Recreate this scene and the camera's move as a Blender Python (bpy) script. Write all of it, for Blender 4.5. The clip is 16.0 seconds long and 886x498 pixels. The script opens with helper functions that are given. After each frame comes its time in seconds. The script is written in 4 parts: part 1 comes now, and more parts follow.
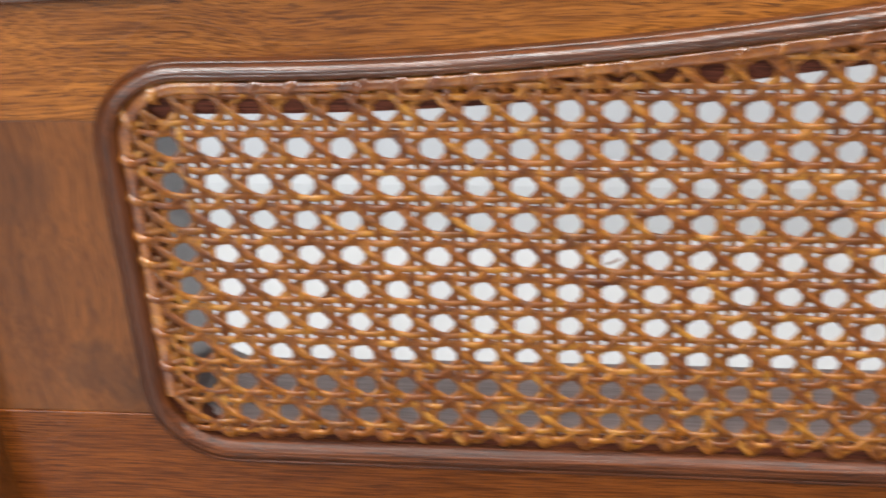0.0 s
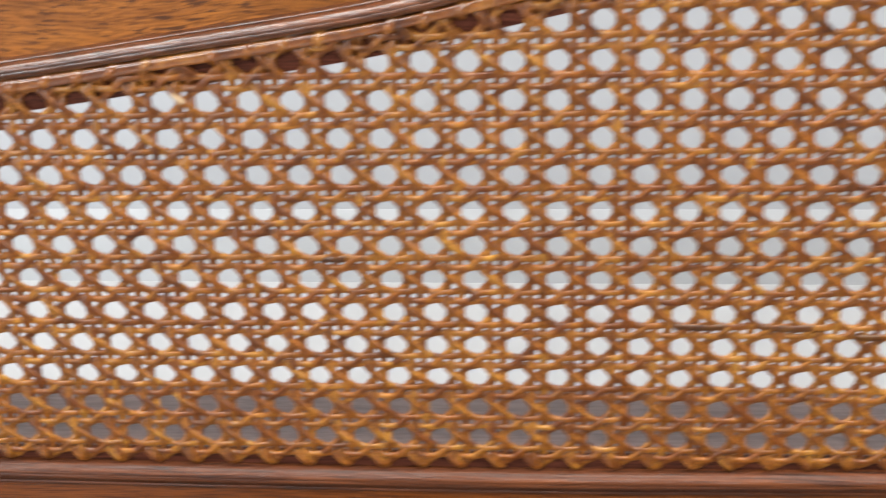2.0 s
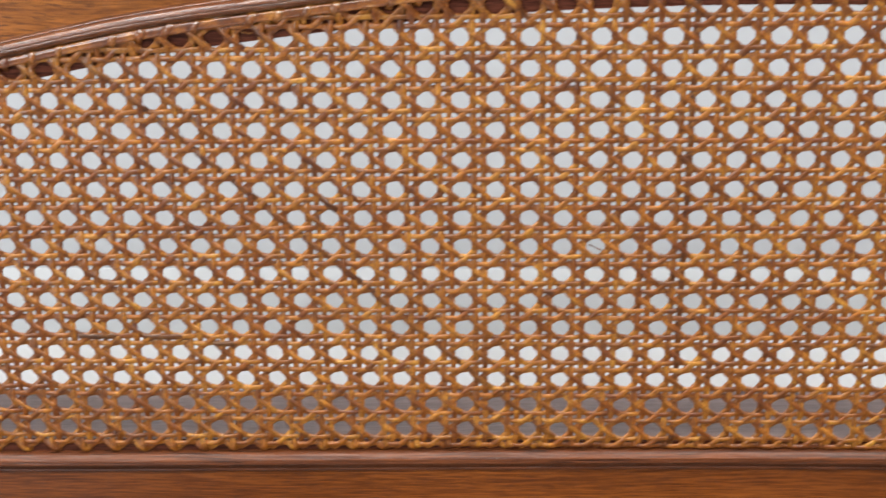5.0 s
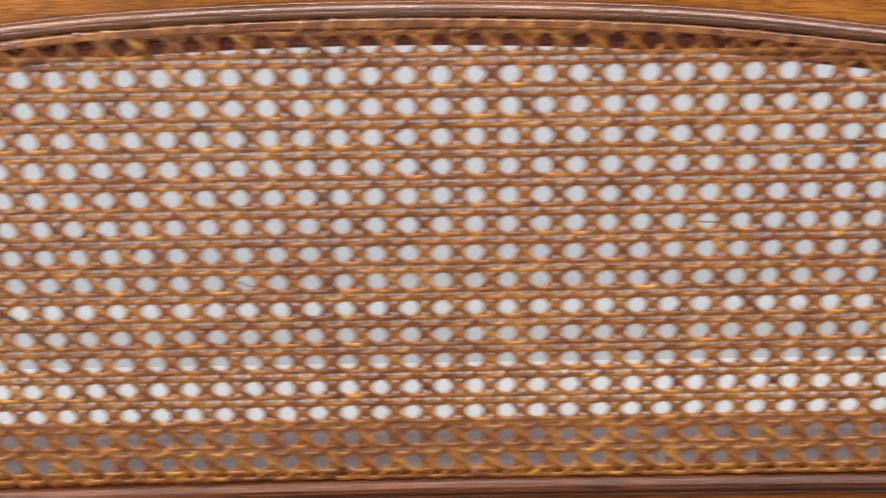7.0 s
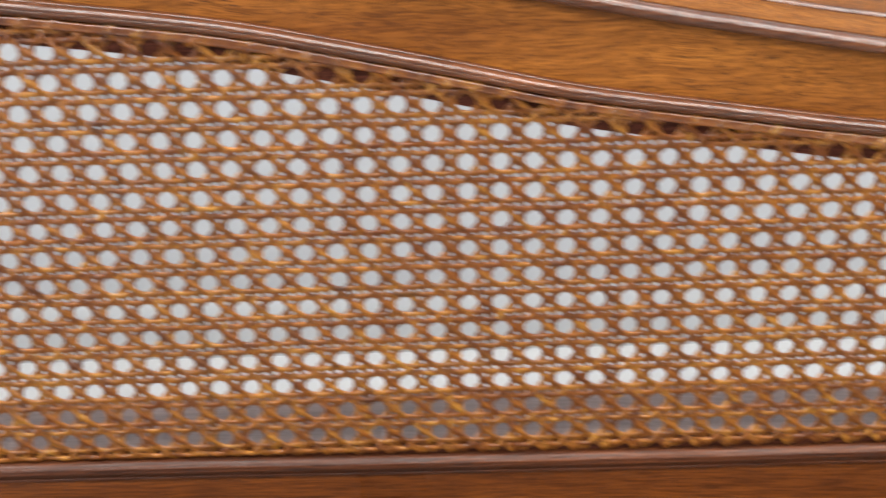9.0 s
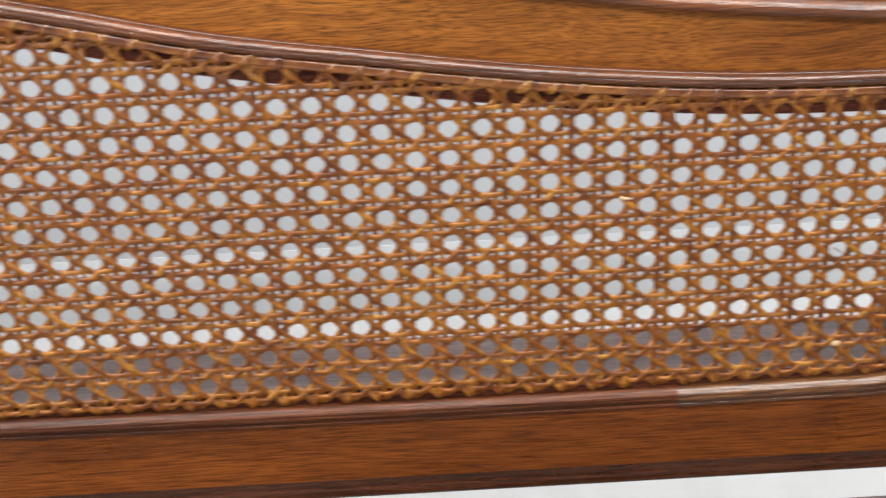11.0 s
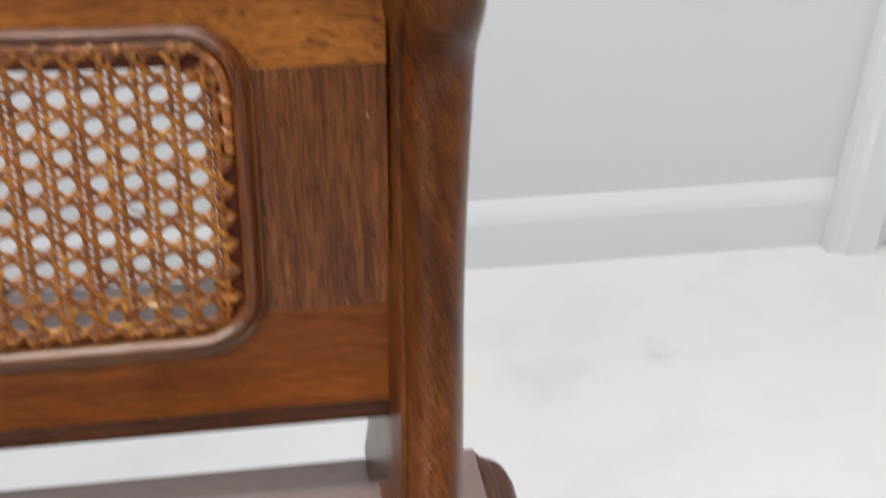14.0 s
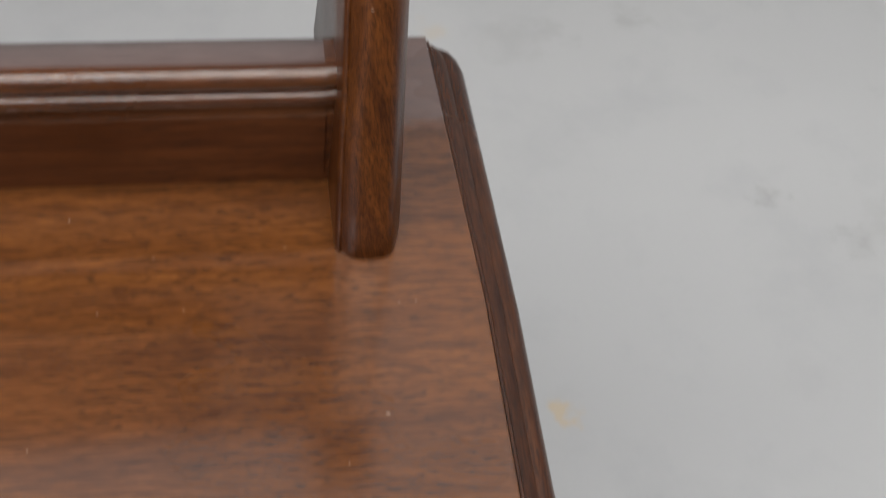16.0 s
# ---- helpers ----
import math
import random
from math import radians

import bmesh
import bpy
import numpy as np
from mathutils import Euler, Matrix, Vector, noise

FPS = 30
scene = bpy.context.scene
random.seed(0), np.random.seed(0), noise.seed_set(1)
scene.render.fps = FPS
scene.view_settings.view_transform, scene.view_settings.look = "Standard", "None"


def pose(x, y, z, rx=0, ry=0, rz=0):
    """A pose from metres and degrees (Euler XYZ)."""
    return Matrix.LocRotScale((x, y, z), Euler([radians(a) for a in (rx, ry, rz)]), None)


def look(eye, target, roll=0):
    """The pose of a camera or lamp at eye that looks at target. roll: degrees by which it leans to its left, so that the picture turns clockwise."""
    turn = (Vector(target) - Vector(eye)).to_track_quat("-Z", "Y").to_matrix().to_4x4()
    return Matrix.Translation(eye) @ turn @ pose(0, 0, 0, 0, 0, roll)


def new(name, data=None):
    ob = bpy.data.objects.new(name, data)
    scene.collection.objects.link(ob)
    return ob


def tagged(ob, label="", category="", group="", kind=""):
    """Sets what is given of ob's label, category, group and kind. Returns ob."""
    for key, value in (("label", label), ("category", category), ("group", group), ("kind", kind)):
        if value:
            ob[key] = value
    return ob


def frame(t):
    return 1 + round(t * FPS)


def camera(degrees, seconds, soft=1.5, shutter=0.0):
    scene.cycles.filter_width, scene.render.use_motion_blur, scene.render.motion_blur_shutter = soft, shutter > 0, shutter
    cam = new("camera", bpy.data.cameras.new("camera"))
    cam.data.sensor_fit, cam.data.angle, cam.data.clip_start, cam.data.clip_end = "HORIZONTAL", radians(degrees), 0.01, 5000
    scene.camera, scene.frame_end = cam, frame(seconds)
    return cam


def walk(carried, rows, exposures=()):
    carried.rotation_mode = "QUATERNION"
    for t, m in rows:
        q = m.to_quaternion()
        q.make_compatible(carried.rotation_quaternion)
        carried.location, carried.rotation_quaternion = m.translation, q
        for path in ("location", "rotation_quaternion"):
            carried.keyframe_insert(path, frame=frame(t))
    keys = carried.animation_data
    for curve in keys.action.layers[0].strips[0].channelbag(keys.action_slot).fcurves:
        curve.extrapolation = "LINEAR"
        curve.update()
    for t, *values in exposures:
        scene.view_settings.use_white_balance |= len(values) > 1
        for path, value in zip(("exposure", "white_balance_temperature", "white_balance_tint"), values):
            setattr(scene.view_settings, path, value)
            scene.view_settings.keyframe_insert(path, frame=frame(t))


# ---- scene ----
# Old caned settle in a bare white room. The back leans 12 degrees.
cam = camera(33.6, 16.0, soft=1.35, shutter=0.75)
PATH = [
    (0, (0.1401, -0.3544, 1.0413), (0.0256, 0.3487, 0.3395), -5.62),
    (0.2, (0.1579, -0.3585, 1.0421), (0.0536, 0.3457, 0.3398), -4.93),
    (0.5, (0.1968, -0.3661, 1.0451), (0.1037, 0.3425, 0.3457), -4.43),
    (0.7, (0.2273, -0.3716, 1.0475), (0.1358, 0.3419, 0.3528), -4.44),
    (1, (0.2687, -0.3737, 1.0478), (0.1795, 0.3451, 0.3583), -4.45),
    (1.2, (0.2936, -0.3773, 1.0450), (0.2057, 0.3446, 0.3587), -4.53),
    (1.5, (0.3251, -0.3796, 1.0412), (0.2405, 0.3480, 0.3605), -4.87),
    (1.7, (0.3461, -0.3811, 1.0429), (0.2602, 0.3524, 0.3686), -4.89),
    (2, (0.3791, -0.3845, 1.0487), (0.2936, 0.3516, 0.3772), -4.26),
    (2.2, (0.3998, -0.3854, 1.0576), (0.3146, 0.3482, 0.3834), -4.14),
    (2.5, (0.4282, -0.3866, 1.0679), (0.3463, 0.3439, 0.3898), -4.02),
    (2.7, (0.4479, -0.3910, 1.0717), (0.3678, 0.3408, 0.3949), -4.12),
    (3, (0.4759, -0.4097, 1.0869), (0.3989, 0.3274, 0.4155), -4.13),
    (3.2, (0.4929, -0.4235, 1.1015), (0.4182, 0.3185, 0.4352), -4.12),
    (3.5, (0.5174, -0.4387, 1.1140), (0.4513, 0.3083, 0.4525), -3.58),
    (3.7, (0.5294, -0.4505, 1.1146), (0.4694, 0.3003, 0.4568), -3.17),
    (4, (0.5496, -0.4666, 1.1222), (0.5001, 0.2891, 0.4692), -2.74),
    (4.2, (0.5636, -0.4801, 1.1293), (0.5189, 0.2796, 0.4805), -2.43),
    (4.5, (0.5912, -0.4965, 1.1341), (0.5499, 0.2668, 0.4894), -1.95),
    (4.7, (0.6099, -0.5060, 1.1337), (0.5678, 0.2623, 0.4950), -1.95),
    (5, (0.6312, -0.5158, 1.1360), (0.5862, 0.2567, 0.5027), -2.06),
    (5.1, (0.6381, -0.5148, 1.1370), (0.5913, 0.2589, 0.5053), -1.99),
    (5.2, (0.6451, -0.5120, 1.1388), (0.5965, 0.2619, 0.5073), -1.91),
    (7.3, (0.8148, -0.5188, 1.1458), (0.8270, 0.2639, 0.5236), -0.36),
    (7.5, (0.8571, -0.5196, 1.1467), (0.8575, 0.2601, 0.5206), -0.64),
    (7.7, (0.8835, -0.5211, 1.1493), (0.8835, 0.2591, 0.5238), -0.70),
    (8, (0.9205, -0.5191, 1.1468), (0.9259, 0.2611, 0.5213), -0.64),
    (8.2, (0.9534, -0.5187, 1.1427), (0.9622, 0.2613, 0.5171), -0.50),
    (8.5, (1.0156, -0.5188, 1.1406), (1.0264, 0.2620, 0.5158), -0.77),
    (8.7, (1.0561, -0.5236, 1.1364), (1.0656, 0.2582, 0.5130), -0.86),
    (9, (1.1080, -0.5277, 1.1324), (1.1151, 0.2560, 0.5112), -1.33),
    (9.2, (1.1341, -0.5303, 1.1252), (1.1424, 0.2508, 0.5009), -1.51),
    (9.5, (1.1517, -0.5286, 1.1218), (1.1612, 0.2494, 0.4936), -1.95),
    (9.7, (1.1586, -0.5321, 1.1189), (1.1701, 0.2478, 0.4931), -1.84),
    (10, (1.1767, -0.5413, 1.1108), (1.1907, 0.2415, 0.4887), -1.78),
    (10.2, (1.1921, -0.5392, 1.1143), (1.2022, 0.2382, 0.4854), -2.16),
    (12.3, (1.3514, -0.5272, 1.1037), (1.4142, 0.2412, 0.4667), -0.82),
    (12.5, (1.3597, -0.5311, 1.0977), (1.4303, 0.2399, 0.4647), -0.58),
    (12.7, (1.3762, -0.5327, 1.0968), (1.4526, 0.2377, 0.4639), -0.39),
    (13, (1.4064, -0.5396, 1.0990), (1.4935, 0.2294, 0.4657), -0.23),
    (13.2, (1.4284, -0.5467, 1.1010), (1.5265, 0.2232, 0.4705), 0.27),
    (13.5, (1.4653, -0.5554, 1.1026), (1.5831, 0.2139, 0.4747), 1.14),
    (13.7, (1.4896, -0.5579, 1.1018), (1.6182, 0.2107, 0.4751), 1.74),
    (14, (1.5167, -0.5653, 1.0939), (1.6540, 0.1975, 0.4620), 2.41),
    (14.2, (1.5218, -0.5763, 1.0803), (1.6578, 0.1721, 0.4311), 2.61),
    (14.5, (1.5271, -0.5836, 1.0727), (1.6605, 0.1391, 0.3945), 3.36),
    (14.7, (1.5310, -0.5919, 1.0649), (1.6657, 0.1156, 0.3711), 3.72),
    (15, (1.5382, -0.6045, 1.0449), (1.6785, 0.0859, 0.3352), 4.39),
    (15.2, (1.5424, -0.6165, 1.0360), (1.6845, 0.0646, 0.3178), 4.93),
    (15.5, (1.5376, -0.6157, 1.0211), (1.6831, 0.0523, 0.2913), 5.70),
    (15.7, (1.5326, -0.6176, 1.0144), (1.6762, 0.0428, 0.2773), 6.24),
    (16, (1.5322, -0.6268, 1.0054), (1.6736, 0.0179, 0.2542), 7.21),
]
EXPOSURES = [(0, 0.93), (8, 0.91), (12.5, 0.87), (13.5, 0.86), (14.5, 0.6), (15, 0.34), (16, 0.04)]
walk(cam, [(t, look(eye, target, roll)) for t, eye, target, roll in PATH], EXPOSURES)

# ---- light ----
world = bpy.data.worlds.new("room_sky")
scene.world = world
world.use_nodes = True
world.node_tree.nodes["Background"].inputs["Color"].default_value = (0.8, 0.88, 1.0, 1)
world.node_tree.nodes["Background"].inputs["Strength"].default_value = 0.3


def area_lamp(name, eye, target, wide, high, watts, colour):
    data = bpy.data.lights.new(name, "AREA")
    data.shape, data.size, data.size_y, data.energy, data.color = "RECTANGLE", wide, high, watts, colour
    ob = new(name, data)
    ob.matrix_world = look(eye, target)
    return ob


area_lamp("unseen_ceiling_strip", (0.9, 0.04, 2.66), (0.9, 0.039, 0), 6.0, 0.7, 80, (1, 0.98, 0.95))
# Added fill for the fronts: a second strip and a window lamp, both unseen.
area_lamp("unseen_ceiling_strip", (0.9, -1.3, 2.66), (0.9, -1.301, 0), 6.0, 0.5, 68, (1, 0.98, 0.95))
area_lamp("unseen_window_fill", (-1.4, -3.25, 1.55), (0.8, 0, 0.6), 1.9, 1.3, 30, (0.9, 0.95, 1.0))

# ---- sizes: the plan is in units of 1/SIZE metres ----
SIZE = 1.25
FLOOR = -0.477
LEAN = radians(12)
CL, SL = math.cos(LEAN), math.sin(LEAN)
COL, ROW = 0.0125, 0.01183
MID = 47.5 * COL


def W(x, y, z):
    """A place of the upright plan in the world."""
    return Vector((x * SIZE, y * SIZE, (z - FLOOR) * SIZE))


def B(x, y, z):
    """A place on the leaning back in the world: y is behind the cane."""
    return W(x, y * CL + z * SL, z * CL - y * SL)


# ---- materials ----
def nodes_of(name):
    m = bpy.data.materials.new(name)
    m.use_nodes = True
    t = m.node_tree
    return m, t, t.nodes["Principled BSDF"]


def add(t, kind, **values):
    n = t.nodes.new(kind)
    for key, value in values.items():
        n.inputs[key.replace("_", " ")].default_value = value
    return n


def ramp(t, source, stops):
    n = t.nodes.new("ShaderNodeValToRGB")
    e = n.color_ramp.elements
    while len(e) < len(stops):
        e.new(0.5)
    for k, (place, colour) in enumerate(stops):
        e[k].position, e[k].color = place, (*colour, 1)
    t.links.new(source, n.inputs["Fac"])
    return n.outputs["Color"]


def mix(t, kind, fac, a, b):
    n = t.nodes.new("ShaderNodeMix")
    n.data_type, n.blend_type = "RGBA", kind
    for socket, value in ((n.inputs["Factor"], fac), (n.inputs["A"], a), (n.inputs["B"], b)):
        if isinstance(value, (int, float)):
            socket.default_value = value
        elif isinstance(value, tuple):
            socket.default_value = (*value, 1)
        else:
            t.links.new(value, socket)
    return n.outputs["Result"]


def wood(name, grain, light, dark, pore, rough=0.3, coat=0.25, pores=0.85, swirl=1.0, turn=(0, 0, 0), sheen=0.16, spec=0.4, long=1.0, lines=0.85, bands=0.7, relief=0.25, lacquer=1.5, dense=1.0):
    """Polished old wood; grain is the axis along which the fibres run."""
    m, t, bsdf = nodes_of(name)
    co = t.nodes.new("ShaderNodeTexCoord")
    rot = t.nodes.new("ShaderNodeMapping")
    rot.inputs["Rotation"].default_value = turn
    t.links.new(co.outputs["Object"], rot.inputs["Vector"])
    bend = add(t, "ShaderNodeTexNoise", Scale=6.0, Detail=2.0)
    t.links.new(rot.outputs["Vector"], bend.inputs["Vector"])
    shift = t.nodes.new("ShaderNodeVectorMath")
    shift.operation = "MULTIPLY_ADD"
    t.links.new(bend.outputs["Color"], shift.inputs[0])
    shift.inputs[1].default_value = (0.02 * swirl,) * 3
    t.links.new(rot.outputs["Vector"], shift.inputs[2])

    def stretched(across, along):
        mp = t.nodes.new("ShaderNodeMapping")
        s = [across] * 3
        s["xyz".index(grain)] = along / long
        mp.inputs["Scale"].default_value = s
        t.links.new(shift.outputs["Vector"], mp.inputs["Vector"])
        return mp.outputs["Vector"]

    broad = add(t, "ShaderNodeTexNoise", Scale=1.0, Detail=4.0, Roughness=0.55)
    t.links.new(stretched(38, 5), broad.inputs["Vector"])
    fine = add(t, "ShaderNodeTexNoise", Scale=1.0, Detail=3.0, Roughness=0.6)
    t.links.new(stretched(1250 * dense, 42 * dense), fine.inputs["Vector"])
    cut = add(t, "ShaderNodeTexNoise", Scale=1.0, Detail=1.5, Roughness=0.5)
    t.links.new(stretched(850 * dense, 105 * dense), cut.inputs["Vector"])
    patch = add(t, "ShaderNodeTexNoise", Scale=7.0, Detail=3.0)
    t.links.new(rot.outputs["Vector"], patch.inputs["Vector"])
    base = ramp(t, broad.outputs["Fac"], [(0.3, dark), (0.68, light)])
    base = mix(t, "MULTIPLY", lines, base, ramp(t, fine.outputs["Fac"], [(0.38, (0.36, 0.29, 0.25)), (0.58, (1.12, 1.1, 1.08))]))
    streak = add(t, "ShaderNodeTexNoise", Scale=1.0, Detail=3.0, Roughness=0.6)
    t.links.new(stretched(210, 11), streak.inputs["Vector"])
    base = mix(t, "MULTIPLY", bands, base, ramp(t, streak.outputs["Fac"], [(0.34, (0.55, 0.47, 0.42)), (0.6, (1.1, 1.1, 1.1))]))
    base = mix(t, "MULTIPLY", 0.5, base, ramp(t, patch.outputs["Fac"], [(0.35, (0.68, 0.62, 0.58)), (0.65, (1.1, 1.08, 1.05))]))
    mask = ramp(t, cut.outputs["Fac"], [(0.585, (0, 0, 0)), (0.645, (pores, pores, pores))])
    where = add(t, "ShaderNodeTexNoise", Scale=5.5, Detail=3.0)
    t.links.new(rot.outputs["Vector"], where.inputs["Vector"])
    mask = mix(t, "MULTIPLY", 1.0, mask, ramp(t, where.outputs["Fac"], [(0.38, (0.4, 0.4, 0.4)), (0.55, (1, 1, 1))]))
    base = mix(t, "MIX", mask, base, pore)
    t.links.new(base, bsdf.inputs["Base Color"])
    r = ramp(t, patch.outputs["Fac"], [(0.3, (rough * 0.8,) * 3), (0.7, (rough * 1.3,) * 3)])
    t.links.new(r, bsdf.inputs["Roughness"])
    bsdf.inputs["Coat Weight"].default_value = coat
    bsdf.inputs["Coat Roughness"].default_value = sheen
    bsdf.inputs["Coat IOR"].default_value = lacquer
    bsdf.inputs["Specular IOR Level"].default_value = spec
    bump = t.nodes.new("ShaderNodeBump")
    bump.inputs["Strength"].default_value, bump.inputs["Distance"].default_value = relief, 0.0006
    t.links.new(fine.outputs["Fac"], bump.inputs["Height"])
    t.links.new(bump.outputs["Normal"], bsdf.inputs["Normal"])
    return m


HONEY, UMBER, PORE = (0.338, 0.126, 0.021), (0.2, 0.0665, 0.0118), (0.045, 0.0145, 0.0055)
LEANING = (LEAN, 0, 0)
wood_rail = wood("rail_wood", "x", HONEY, UMBER, PORE, bands=0.5, lines=0.75, swirl=1.8, pores=0.85, coat=0.1, spec=0.25, dense=1.2)
wood_low = wood("low_rail_wood", "x", (0.196, 0.0574, 0.0084), (0.133, 0.0364, 0.0063), PORE, pores=0.35, swirl=0.35, long=1.3, lines=0.95, bands=0.2, coat=0.12, spec=0.25, dense=1.35)
wood_crest = wood("crest_wood", "x", (0.238, 0.0924, 0.0168), (0.14, 0.049, 0.0098), PORE, rough=0.5, coat=0.0, spec=0.1)
wood_stile = wood("stile_wood", "z", (0.188, 0.0645, 0.018), (0.094, 0.0318, 0.0095), (0.02, 0.0075, 0.0035), dense=1.05, pores=0.6, swirl=0.3, turn=LEANING, lines=0.9, bands=0.95, coat=0.2, spec=0.3)
wood_cloudy = wood("cloudy_stile_wood", "z", (0.2, 0.069, 0.0145), (0.105, 0.035, 0.0085), (0.045, 0.016, 0.006), pores=0.5, swirl=2.0, turn=LEANING, lines=0.5, bands=0.6, coat=0.15, spec=0.3)
wood_post = wood("post_wood", "z", (0.14, 0.046, 0.009), (0.065, 0.019, 0.005), (0.018, 0.006, 0.003), swirl=0.8, turn=(0.33, 0.28, 0), lines=1.0, coat=0.12, spec=0.22, long=0.55, dense=1.8)
wood_seat = wood("seat_wood", "x", (0.168, 0.06, 0.0132), (0.108, 0.0368, 0.009), (0.034, 0.0118, 0.005), rough=0.3, coat=1.0, sheen=0.13, spec=0.12, swirl=0.5, pores=0.85, bands=0.42, lines=0.8, relief=0.06, lacquer=1.66)
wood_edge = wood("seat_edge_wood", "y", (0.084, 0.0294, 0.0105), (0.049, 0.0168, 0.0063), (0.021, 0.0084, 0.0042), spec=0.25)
wood_gallery = wood("gallery_wood", "x", (0.154, 0.0504, 0.0112), (0.098, 0.0301, 0.0077), (0.028, 0.0098, 0.0042), rough=0.3, coat=1.0, sheen=0.1, spec=0.25, long=2.0, swirl=0.3, lacquer=1.8, lines=0.6, relief=0.05)
# Grey of the gallery's top: the wall's reflection put into the base colour.
wood_gallery_top = wood("grey_sheen_gallery_wood", "x", (0.165, 0.118, 0.112), (0.115, 0.078, 0.073), (0.05, 0.032, 0.03), rough=0.35, coat=0.8, lines=0.4, bands=0.3, pores=0.3, long=2.0)
wood_riser = wood("riser_wood", "x", (0.128, 0.04, 0.01), (0.087, 0.026, 0.007), (0.031, 0.011, 0.0045), rough=0.45, coat=0.15, spec=0.2, long=2.0, swirl=0.3, lines=0.6, bands=0.5)
wood_bead = wood("bead_wood", "x", (0.15, 0.046, 0.0115), (0.075, 0.022, 0.006), (0.018, 0.006, 0.003), rough=0.4, coat=1.0, sheen=0.16, spec=0.15, long=3.0, swirl=0.4, relief=1.0, lacquer=1.78)
wood_bead_end = wood("bead_end_wood", "z", (0.13, 0.039, 0.009), (0.07, 0.02, 0.006), (0.018, 0.006, 0.003), rough=0.4, coat=0.7, sheen=0.2, spec=0.15, long=2.5, swirl=0.2, turn=LEANING)
# Bead beyond the joint: its highlight is put into the paler colour.
wood_bead_lit = wood("highlit_bead_wood", "x", (0.135, 0.056, 0.018), (0.08, 0.031, 0.0105), (0.026, 0.0105, 0.005), rough=0.35, coat=0.85, sheen=0.1, spec=0.25, long=2.0, lacquer=1.72)
wood_inner = wood("shaded_underside_wood", "x", (0.075, 0.024, 0.009), (0.045, 0.014, 0.006), (0.02, 0.007, 0.004), rough=0.3, coat=0.3)
# Inner faces of the frame: paler and greyer below, darker at the sides.
wood_grey = wood("grey_inner_wood", "x", (0.24, 0.166, 0.15), (0.172, 0.115, 0.102), (0.08, 0.05, 0.044), rough=0.4, coat=0.8, lines=0.4, bands=0.3, pores=0.3)
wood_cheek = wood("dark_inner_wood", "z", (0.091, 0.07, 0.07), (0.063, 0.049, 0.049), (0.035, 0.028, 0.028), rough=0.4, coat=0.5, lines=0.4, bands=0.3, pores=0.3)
wood_shade = wood("shaded_lip_wood", "x", (0.105, 0.032, 0.018), (0.065, 0.019, 0.011), (0.03, 0.01, 0.006), rough=0.6, coat=0.0, spec=0.1)
wood_bead_low = wood("dulled_bead_wood", "x", (0.135, 0.041, 0.0115), (0.07, 0.02, 0.006), (0.018, 0.006, 0.003), rough=0.45, coat=0.3, sheen=0.2, spec=0.15, long=3.0, swirl=0.4, relief=1.0, lacquer=1.6)


def streaky_polish(m, least=0.55, grain=(28, 520, 520)):
    """Polish that is rubbed through in long streaks, with a wavering surface."""
    t, bsdf = m.node_tree, m.node_tree.nodes["Principled BSDF"]
    co = t.nodes.new("ShaderNodeTexCoord")
    mp = t.nodes.new("ShaderNodeMapping")
    mp.inputs["Scale"].default_value = grain
    t.links.new(co.outputs["Object"], mp.inputs["Vector"])
    rub = add(t, "ShaderNodeTexNoise", Scale=1.0, Detail=4.0, Roughness=0.65)
    t.links.new(mp.outputs["Vector"], rub.inputs["Vector"])
    full = bsdf.inputs["Coat Weight"].default_value
    t.links.new(ramp(t, rub.outputs["Fac"], [(0.38, (full * least,) * 3), (0.62, (full,) * 3)]), bsdf.inputs["Coat Weight"])
    sheen = bsdf.inputs["Coat Roughness"].default_value
    t.links.new(ramp(t, rub.outputs["Fac"], [(0.35, (sheen * 1.35,) * 3), (0.65, (sheen * 0.65,) * 3)]), bsdf.inputs["Coat Roughness"])
    rough = t.nodes.new("ShaderNodeBump")
    rough.inputs["Strength"].default_value, rough.inputs["Distance"].default_value = 0.28, 0.001
    t.links.new(rub.outputs["Fac"], rough.inputs["Height"])
    t.links.new(rough.outputs["Normal"], bsdf.inputs["Coat Normal"])


for bead_skin in (wood_bead, wood_bead_low, wood_bead_lit):
    streaky_polish(bead_skin)
streaky_polish(wood_gallery, 0.75, (260, 700, 700))


